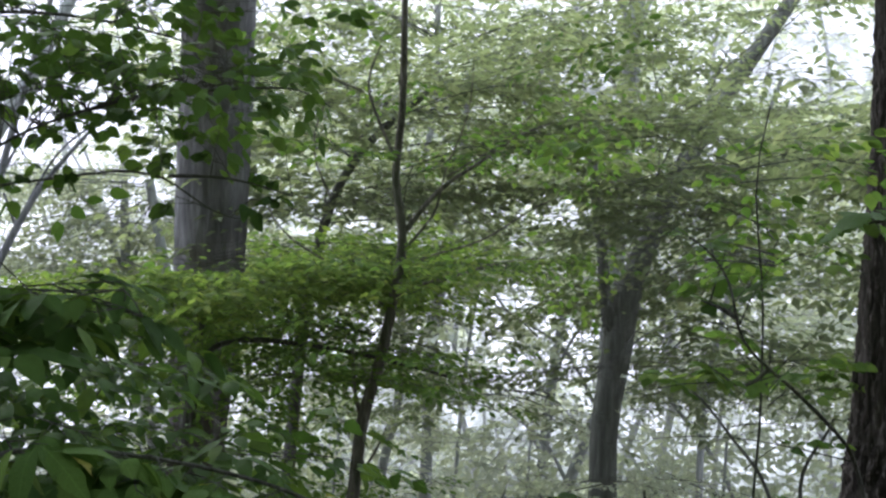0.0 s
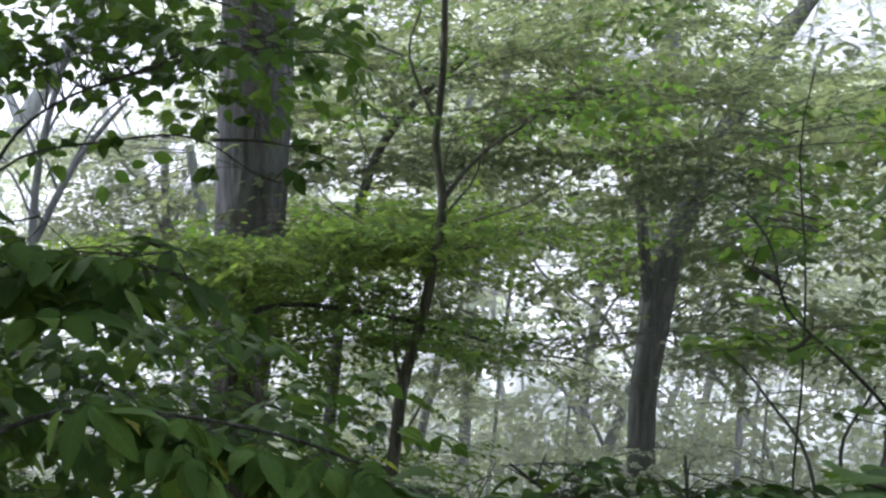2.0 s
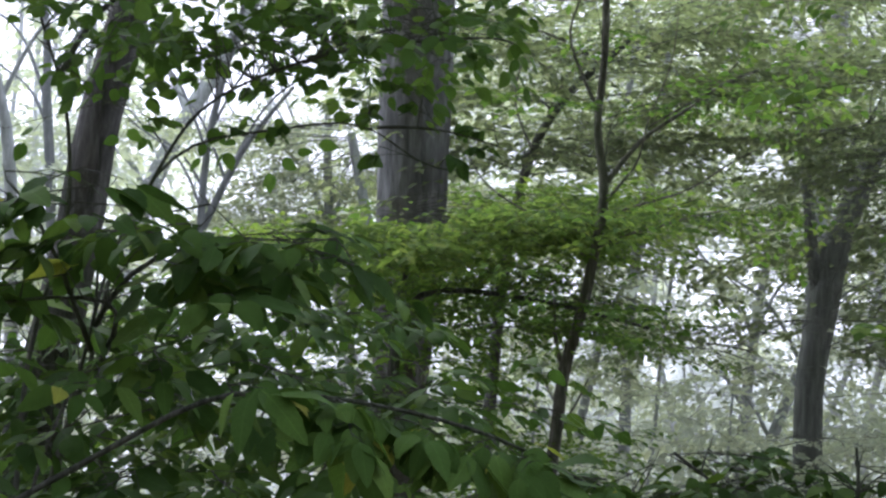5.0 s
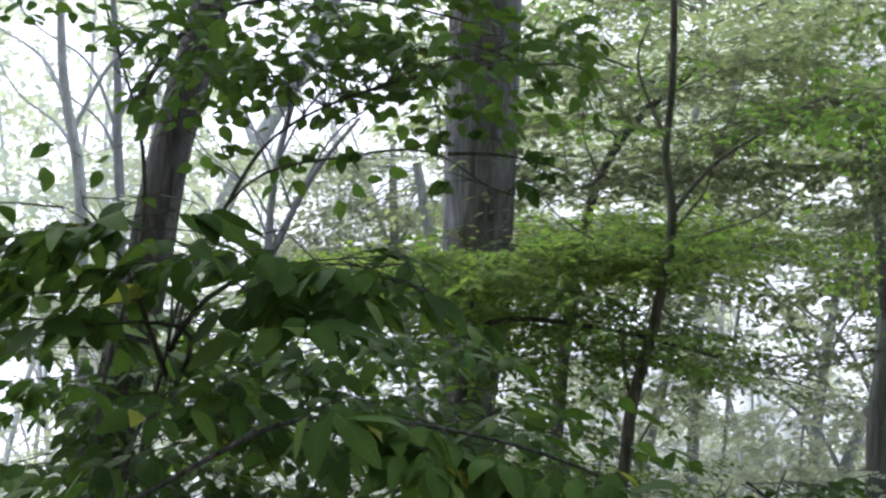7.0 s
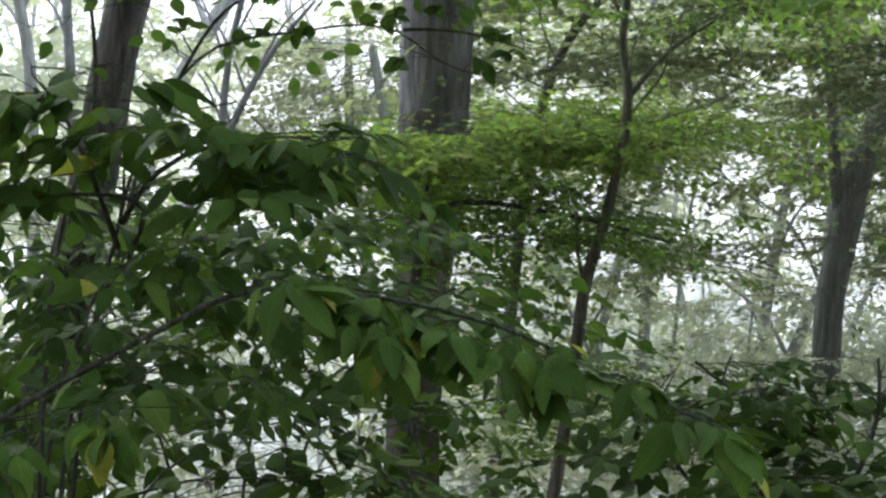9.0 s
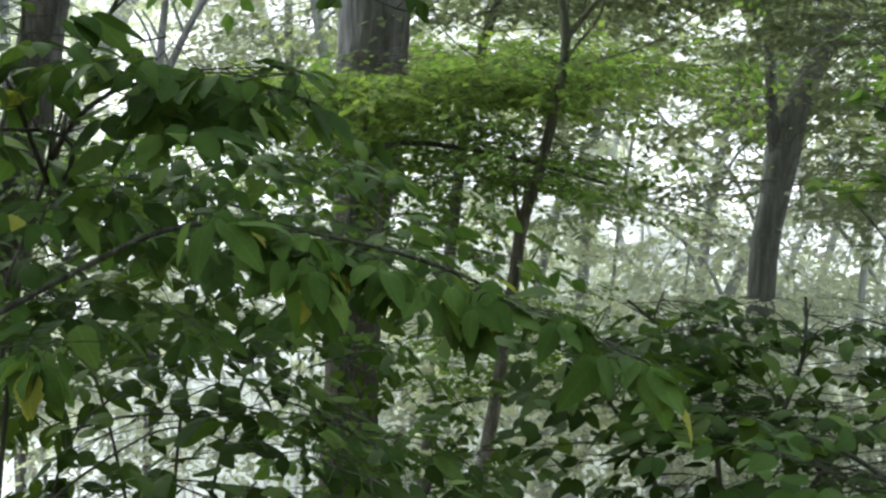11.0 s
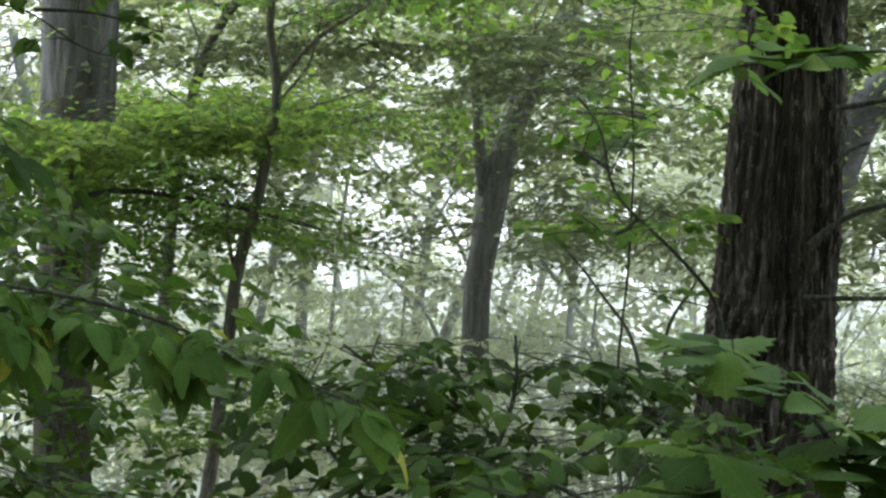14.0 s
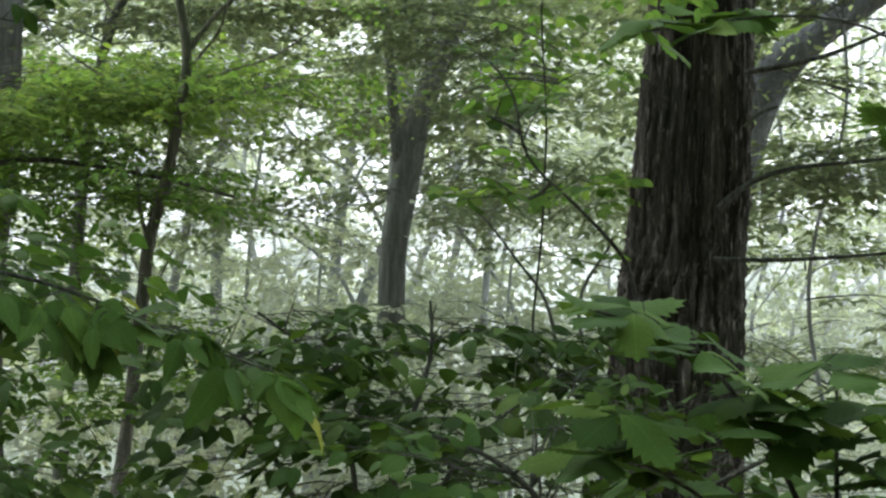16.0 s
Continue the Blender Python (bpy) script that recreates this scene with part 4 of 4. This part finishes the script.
# single far stems that stand out in the mist, haze painted into their bark
for pts, r, label in (([spot(11.2, -6, 16), spot(13.0, 2.6, 16), spot(13.38, 5, 16), spot(13.46, 7.9, 16)], 0.075, "broken dead stem standing in mist"),
                      ([spot(18.8, -4, 13.5), spot(18.65, 5.6, 13.5), spot(18.6, 8.3, 13.5), spot(17.6, 12, 13.5), spot(16.6, 16, 13.5)], 0.042, "slim forked tree in mist"),
                      ([spot(18.9, 4.2, 13.5), spot(18.25, 5.5, 13.5), spot(17.7, 6.9, 13.5), spot(16.8, 8.6, 13.5), spot(16.3, 9.2, 13.5)], 0.042, "slim curved tree in mist"),
                      ([spot(26.1, 2, 15), spot(26.3, 7.9, 15), spot(26.7, 9.8, 15), spot(27.2, 11.1, 15), spot(27.4, 15, 15)], 0.07, "slim bent tree in mist"),
                      ([spot(24.5, 2, 16), spot(24.8, 8.4, 16), spot(25.05, 10, 16), spot(24.9, 11.3, 16), spot(25.3, 15, 16)], 0.06, "slim wavering tree in mist"),
                      ([spot(-3.6, -6, 20), spot(-3.9, -2.5, 20), spot(-4.3, 0.5, 20), spot(-4.9, 4, 20)], 0.085, "slim tree in mist"),
                      ([spot(-4.2, -6, 17), spot(-4.9, -3.5, 17), spot(-6.2, -0.6, 17), spot(-7.4, 2.2, 17)], 0.075, "slanting fallen tree leaning in mist"),
                      ([spot(22.5, 1, 22), spot(20.9, 6, 22), spot(19.3, 9.4, 22), spot(17.6, 12.2, 22), spot(15.8, 16, 22)], 0.16, "pale leaning tree deep in mist"),
                      ([spot(-7.0, 6, 18), spot(-7.3, 10, 18), spot(-8.0, 15, 18), spot(-8.3, 20, 18)], 0.13, "pale straight tree in mist")):
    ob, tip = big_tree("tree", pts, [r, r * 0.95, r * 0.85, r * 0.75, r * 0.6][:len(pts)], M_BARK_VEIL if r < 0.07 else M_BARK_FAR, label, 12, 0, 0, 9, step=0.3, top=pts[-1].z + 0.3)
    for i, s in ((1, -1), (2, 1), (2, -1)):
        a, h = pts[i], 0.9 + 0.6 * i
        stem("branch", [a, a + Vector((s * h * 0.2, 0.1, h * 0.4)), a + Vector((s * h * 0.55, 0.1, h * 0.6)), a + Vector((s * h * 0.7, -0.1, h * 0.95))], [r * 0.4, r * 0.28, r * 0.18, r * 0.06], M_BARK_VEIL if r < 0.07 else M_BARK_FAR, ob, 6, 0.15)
    settle(ob)


# ---- shrubs and near branches, each leaf a piece ----
def leaf_pieces(F, parent, stems, nodes, owner, shape, material, limit, odd=None, odd_share=0.0, name="leaf"):
    """The first leaves become objects of their own that share a few meshes; the rest stay joined."""
    rng = F.rng
    L = thinned(rng, np.concatenate(F.leaf))
    order = rng.permutation(len(L))
    own, rest = L[order[:limit]], L[order[limit:]]
    t, faces = shape
    meshes = []
    for mat in (material, odd or material):
        for v in range(3):
            w = t.copy()
            w[:, 2] += 0.05 * np.sin(w[:, 0] * 5 + v * 2) + 0.10 * (v - 1) * w[:, 1]
            w[:, 1] *= (0.92, 1.0, 1.1)[v]
            ob = link_mesh("blade", w, faces, VEINED[mat], None, smooth=True)
            meshes.append(ob.data)
            bpy.data.objects.remove(ob)
    inv = Matrix.Translation(-parent.location)
    for row in own:
        x = Vector(row[3:6]).normalized()
        y = Vector(row[6:9]).cross(x).normalized()
        z = x.cross(y)
        me = meshes[rng.integers(3) + (3 if odd and rng.random() < odd_share else 0)]
        ob = new(name, me)
        ob.parent = stems[owner[np.argmin(np.linalg.norm(nodes - row[0:3], axis=1))]]
        s = row[9]
        m = Matrix((x * s, y * s, z * s)).transposed().to_4x4()
        m.translation = Vector(row[0:3])
        ob.matrix_basis = m
    if len(rest):
        F.leaves_mesh("foliage", parent, material, shape, rows=rest).matrix_parent_inverse = inv


def shrub(label, stems, ends, per, kind, shape, material, seed, limit, odd=None, odd_share=0.0, r=0.012, flat=25, name="shrub", heading=None):
    """A few main stems, side limbs that leave them towards the ends, and leafy sprays on the limbs."""
    root = Vector(stems[0][0])
    ob = thing(name, root.x, root.y, label, "shrub", "near undergrowth")
    inv = Matrix.Translation(-ob.location)
    nodes, owner, made = [], [], []
    for line in stems:
        where, thick = bend(line, [r * (1 - 0.65 * i / (len(line) - 1)) for i in range(len(line))], 0.05)
        v, f = rings(where, thick, 7, wobble=0.06, seed=seed)
        made.append(link_mesh("stem", v, f, M_TWIG, ob))
        made[-1].matrix_parent_inverse = inv
        nodes.append(where[len(where) // 3:])
        owner += [len(made) - 1] * len(nodes[-1])
    nodes = np.concatenate(nodes)
    F = Foliage(seed)

    def start(e):
        away = np.linalg.norm(nodes - e, axis=1) + np.maximum(nodes[:, 2] - e[2] + 0.05, 0) * 2 + F.rng.uniform(0, 0.15, len(nodes))
        return nodes[np.argmin(away)]

    limb_fill(F, kind, start, ends, per, r=r * 0.35, flat=flat, bow=0.25, outer=0.25, heading=heading)
    tw = tagged(F.twigs_mesh("branchwork", ob, M_TWIG), kind="stuff")
    tw.matrix_parent_inverse = inv
    leaf_pieces(F, ob, made, nodes, owner, shape, material, limit, odd, odd_share)
    return ob


def low(az, d):
    p = spot(az, 0, d)
    return Vector((p.x, p.y, ground_z(p.x, p.y) - 0.05))


R = np.random.default_rng(5)
# near shrub whose big leaves stand before the leaning tree
EDGE = [(28.5, 7.8), (27.2, 8.0), (24.1, 8.2), (20.7, 7.4), (18.4, 6.8), (15.4, 6.3), (12.0, 4.9)]
shrub("near shrub with dark green pointed leaves and one dark stem", [[low(26, 2.7), spot(24.5, -8, 2.7), spot(23.8, -1.0, 2.65), spot(23.1, 1.1, 2.65), spot(22.7, 3.4, 2.65), spot(22.9, 5.5, 2.65)], [spot(22.9, 2, 2.65), spot(21.8, 4.6, 2.6), spot(19.5, 5.4, 2.6), spot(16.7, 5.7, 2.6), spot(13.9, 5.3, 2.6), spot(12.4, 4.7, 2.6)],
                                                                    [spot(22.6, 0.6, 2.65), spot(21.1, 3.2, 2.6), spot(23.3, 3.2, 2.6), spot(25.8, 3.2, 2.6), spot(28.4, 2.5, 2.6)], [spot(23, 1, 2.65), spot(24.3, 4.5, 2.6), spot(25.4, 6.8, 2.6), spot(26.5, 7.8, 2.6)]],
      under(R, 16, [(a, e + 0.7) for a, e in EDGE], 1.2, (2.3, 2.7)) + under(R, 24, EDGE, 7.0, (2.35, 2.8)) + window(R, 7, (16, 29), (-4, 1.5), (2.4, 2.8)), 1, "near", OVATE, M_LEAF_DARK, 61, 290, M_LEAF_YELLOW, 0.02, flat=13, r=0.006)
# the finer shrub behind it
shrub("dense dark green shrub with small drooping leaves", [[low(18, 4.4), spot(17.5, -8, 4.3), spot(16, -2, 4.2), spot(13.5, 2, 4.1)], [low(18, 4.4), spot(15, -7, 4.2), spot(11.5, -2, 4.0), spot(9, -0.6, 4.0)], [low(18, 4.4), spot(21, -7, 4.2), spot(25, 0, 4.1)]],
      under(R, 38, [(28.3, 4.1), (23.9, 4.2), (19.4, 4.4), (14.7, 4.0), (10.9, 2.2), (8.5, -0.4)], 6.0, (3.6, 4.5)) + window(R, 16, (14, 29), (-6, -1), (3.6, 4.4)) + window(np.random.default_rng(8), 8, (26, 31), (-9, -2), (3.6, 4.3)) + under(R, 5, [(14.6, -0.5), (12.3, -0.5), (8.5, -0.8), (6.1, -1.5)], 0.8, (3.6, 4.4)), 2, "behind", OVATE, M_LEAF_DARK, 62, 290, flat=14, r=0.007)
shrub("low open shrub with oval leaves over pale mist", [[low(25, 3.0), spot(23.5, -12, 3.0), spot(21.1, -10.7, 3), spot(19.8, -9.6, 3), spot(18.4, -9.0, 3), spot(17.5, -8.7, 3), spot(15.9, -9.5, 3), spot(13.6, -10.2, 3)], [low(25, 3.0), spot(22, -9, 3.0), spot(18, -6.5, 3.0), spot(14.5, -6, 3.1), spot(12.3, -7.4, 3.1)], [low(25, 3.0), spot(26, -10, 3.0), spot(26.5, -5, 3.0)], [spot(22, -9, 3.0), spot(19, -8.2, 3.0), spot(16, -8.6, 3.0), spot(13, -7.5, 3.0)]],
      [np.array(spot(a, e, R.uniform(2.8, 3.3))) for a, e in ((22.0, -4.8), (19.3, -5.8), (17.1, -5.5), (15.2, -4.8), (13.2, -4.1), (12.2, -6.2), (13.6, -6.7), (15.9, -6.7), (17.8, -7.2), (19.3, -8.5), (21.8, -6.6), (14.3, -8.1), (12.4, -8.1), (13.6, -10.0), (15.9, -10.2), (18.2, -10.4), (20.2, -11.4), (11.9, -10.2), (22.0, -10.2), (14.7, -11.6))] + window(R, 9, (12, 28), (-13, -9.5), (2.8, 3.4)), 1, "shrub", BROAD, M_LEAF_DEEP, 63, 280, r=0.0038)
# round-leaved shrub in the middle
EDGE = [(1.1, -3.7), (-0.8, -3.1), (-2.2, -2.4), (-4.4, -3.1), (-6.0, -3.7), (-8.4, -2.6), (-9.8, -3.4), (-11.5, -3.5), (-14.2, -4.6), (-16.1, -5.5)]
shrub("dark round-leaved shrub below the forked tree", [[low(-5, 4.3), spot(-5, -11, 4.2), spot(-4, -6, 4.2), spot(-1, -3.4, 4.1)], [low(-5, 4.3), spot(-7, -9, 4.2), spot(-8.4, -5, 4.2), spot(-8.2, -3, 4.2)], [low(-5, 4.3), spot(-2, -10, 4.1), spot(1, -6, 4.0)], [low(-5, 4.3), spot(-9, -10, 4.2), spot(-13, -6.5, 4.1)]],
      under(R, 22, EDGE, 1.0, (3.8, 4.6)) + under(R, 40, EDGE, 7.5, (3.8, 4.7)) + window(R, 18, (-12, 1), (-11.5, -7), (3.5, 4.1)), 1, "shrub", BROAD, M_LEAF_DEEP, 64, 290, flat=14)
shrub("low green shrub below the tall trunk", [[low(9, 5.4), spot(9.5, -11, 5.3), spot(10, -8, 5.2), spot(11, -6, 5.2)], [low(9, 5.4), spot(7, -11, 5.3), spot(5.5, -9, 5.2)]],
      window(R, 16, (4.5, 13), (-12, -7.5), (4.8, 5.6)) + window(R, 9, (8, 12.8), (-8.5, -4.4), (5.0, 5.8)), 2, "oval", ROUND, M_LEAF_NEAR, 65, 280)
shrub("low green shrub at the foot of the stout trunk", [[low(-14, 3.5), spot(-14, -13, 3.4), spot(-11, -9.5, 3.3), spot(-8, -8.5, 3.2)], [low(-14, 3.5), spot(-18, -12, 3.4), spot(-23, -9, 3.4)]],
      window(R, 10, (-16, -4), (-12.5, -8.0), (3.0, 3.6)) + window(R, 22, (-28, -12), (-13, -5.5), (3.0, 4.2)), 1, "shrub", ROUND, M_LEAF_DARK, 66, 290)
# near drooping branch with long leaves
BOUGH = [spot(27.8, -5.8, 2.25), spot(23.9, -3.6, 2.25), spot(21.0, -2.0, 2.25), spot(18.5, -0.4, 2.25), spot(16.2, -0.2, 2.25), spot(12.9, -0.6, 2.25), spot(10.1, -1.0, 2.25), spot(7.3, -1.8, 2.25), spot(5.2, -2.5, 2.25), spot(3.5, -3.6, 2.25), spot(1.2, -4.6, 2.25), spot(-2.2, -5.8, 2.25)]
along, _ = bend(BOUGH, [1] * len(BOUGH), 0.05)
ends = [along[int(k)] + np.array([R.normal(0.01, 0.02), R.normal(0, 0.05), R.normal(-0.01, 0.012)]) for k in np.linspace(len(along) * 0.42, len(along) * 0.86, 16)]
ends += [np.array(spot(a, e, 2.15)) for a, e in ((17.6, 0.9), (14.8, -1.9), (22.1, -5.1), (17.1, -5.4), (25.6, -5.5))]
shrub("near shrub with a long branch of drooping leaves, some yellowing", [[low(34, 2.3), spot(31, -9, 2.25)] + BOUGH], ends, 1, "droop", OVATE, M_LEAF_NEAR, 67, 290, M_LEAF_YELLOW, 0.1, flat=14, r=0.006, heading=-25)
# near broad toothed leaves
shrub("near sapling with broad toothed green leaves", [[low(-25, 2.6), spot(-24.5, -14, 2.6), spot(-22, -8, 2.5), spot(-19, -4.5, 2.5), spot(-15, -3.2, 2.5)], [low(-25, 2.6), spot(-25, -10, 2.6), spot(-25, -6, 2.6)], [low(-25, 2.6), spot(-21, -12, 2.5), spot(-16, -9, 2.4)]],
      [np.array(spot(a, e, R.uniform(2.35, 2.65))) for a, e in ((-15.2, -3.2), (-17.3, -2.8), (-19.1, -3.8), (-16.9, -4.5), (-19.9, -4.9), (-14.0, -6.6), (-16.6, -5.9), (-20.8, -6.3), (-22.6, -4.7), (-17.5, -7.3), (-15.9, -9.4), (-18.4, -8.6), (-21.2, -8.3), (-23.9, -5.3), (-24.3, -7.6), (-25.7, -6.6), (-26.3, -8.8), (-23.7, -9.6), (-25.4, -4.6), (-26.5, -5.5), (-25.0, -10.2), (-21.9, -10.3), (-14.5, -8.7), (-13.1, -8.0), (-27.6, -7.0), (-27.9, -10.4), (-28.6, -8.4))], 1, "whorl", TOOTHED, M_LEAF_DARK, 68, 290, flat=12, r=0.007)
# overhanging branches
EDGE = [(26.9, 11.4), (24.2, 11.3), (20.6, 12.0), (17.4, 11.7), (14.1, 12.3), (10.7, 11.9), (8.3, 12.6), (6.4, 12.9)]
shrub("tall shrub overhanging with dark oval leaves against the sky", [[low(26, 3.1), spot(24.6, -5, 3.1), spot(22.7, 1.0, 3.05), spot(22.6, 3.3, 3.05), spot(21.1, 7.2, 3.05), spot(20.0, 9.1, 3.05), spot(19.5, 10.2, 3.05), spot(18.4, 11.2, 3.05), spot(16.8, 12.1, 3.05), spot(13, 13.4, 3.1), spot(9, 13.8, 3.2)],
                                                                      [low(26, 3.1), spot(25.5, 0, 3.1), spot(23.9, 6.5, 3), spot(24.1, 9.0, 3), spot(24.2, 10.5, 3), spot(24.5, 11.8, 3), spot(25.2, 13.4, 3), spot(26, 16, 3)],
                                                                      [spot(24.5, 12.0, 3), spot(22.5, 15.4, 3.05), spot(19, 16.4, 3.1), spot(14, 16.4, 3.1), spot(10.5, 15.6, 3.1)]],
      window(R, 42, (9, 26.5), (13.2, 18), (2.8, 3.6)) + under(R, 11, EDGE, -3.2, (2.9, 3.6)) + window(R, 24, (8, 20.5), (13.4, 16.8), (2.8, 3.5)) + [np.array(spot(a, e, 3.1)) for a, e in ((25.6, 13.4), (19.3, 13.0), (16.9, 12.6), (13.2, 13.0))], 1, "airy", ROUND, M_LEAF_NEAR, 69, 290, r=0.0065)
shrub("thin bare shoot with a few pointed leaves", [[low(26.8, 3.3), spot(25.2, -5, 3.2), spot(23.0, 1.0, 3.15), spot(22.8, 3.3, 3.15), spot(21.3, 7.0, 3.15), spot(20.0, 9.0, 3.15), spot(18.4, 9.7, 3.15), spot(16.3, 9.8, 3.15), spot(14.4, 10.3, 3.15), spot(13.1, 10.4, 3.15), spot(11.6, 10.3, 3.15), spot(10.7, 9.4, 3.15), spot(9.6, 8.7, 3.15), spot(8.3, 8.3, 3.15), spot(7.2, 8.6, 3.15)], [spot(11.5, 10.2, 3.15), spot(9.7, 10.3, 3.15), spot(8.3, 10.1, 3.15), spot(6.4, 9.5, 3.15)], [spot(10.7, 13.7, 3.15), spot(8.8, 13.9, 3.15), spot(7.1, 13.9, 3.15), spot(6.1, 14.1, 3.15), spot(4.8, 13.2, 3.15)]],
      [np.array(spot(a, e, 3.1)) for a, e in ((6.7, 11.9), (8.0, 9.4), (6.8, 9.3), (10.4, 12.3), (12.2, 13.7), (9.3, 12.9), (16.3, 10.2), (15.6, 9.4), (13.0, 9.8), (11.6, 10.9))], 1, "few", BROAD, M_LEAF_DARK, 72, 100, r=0.0045)
shrub("tall sapling with broad lit green leaves overhead", [[low(-30, 3.0), spot(-29.5, 0, 3.0), spot(-28, 7, 3.0), spot(-24, 8.6, 3.0), spot(-20, 8.4, 3.0), spot(-16, 8.0, 3.0)]],
      [np.array(spot(a, e, R.uniform(2.9, 3.2))) for a, e in ((-16.3, 7.8), (-19.4, 8.8), (-21.0, 8.3), (-23.1, 8.3), (-21.2, 9.2), (-25.5, 6.0), (-26.5, 4.6))], 1, "whorl", TOOTHED, M_LEAF_NEAR, 70, 120, M_LEAF_TIER, 0.4, r=0.005)
shrub("young oak shoot with a few broad leaves in the air", [[low(-17.6, 5.0), spot(-17.2, -6, 5.0), spot(-16.5, -1.8, 4.95), spot(-16.0, -0.9, 4.8), spot(-14.8, 0.4, 4.8), spot(-13.5, 1.7, 4.6), spot(-12.1, 3.0, 4.5), spot(-12.0, 4.8, 4.4), spot(-11.7, 6.0, 4.4), spot(-10.8, 6.9, 4.4)], [spot(-13.3, 1.9, 4.6), spot(-12.2, 0.5, 4.6), spot(-11.3, 1.7, 4.6)], [spot(-12.1, 3.9, 4.5), spot(-11.3, 4.5, 4.5), spot(-10.6, 4.7, 4.5)]],
      [np.array(spot(a, e, R.uniform(4.35, 4.7))) for a, e in ((-10.6, 4.7), (-12.8, 5.4), (-14.7, 1.7), (-8.2, 0.9), (-6.7, -1.2), (-9.8, 2.6), (-11.0, 7.3), (-9.1, 7.8), (-14.2, 6.8), (-12.1, 8.2))], 1, "small_whorl", TOOTHED, M_LEAF_NEAR, 71, 120, r=0.009)
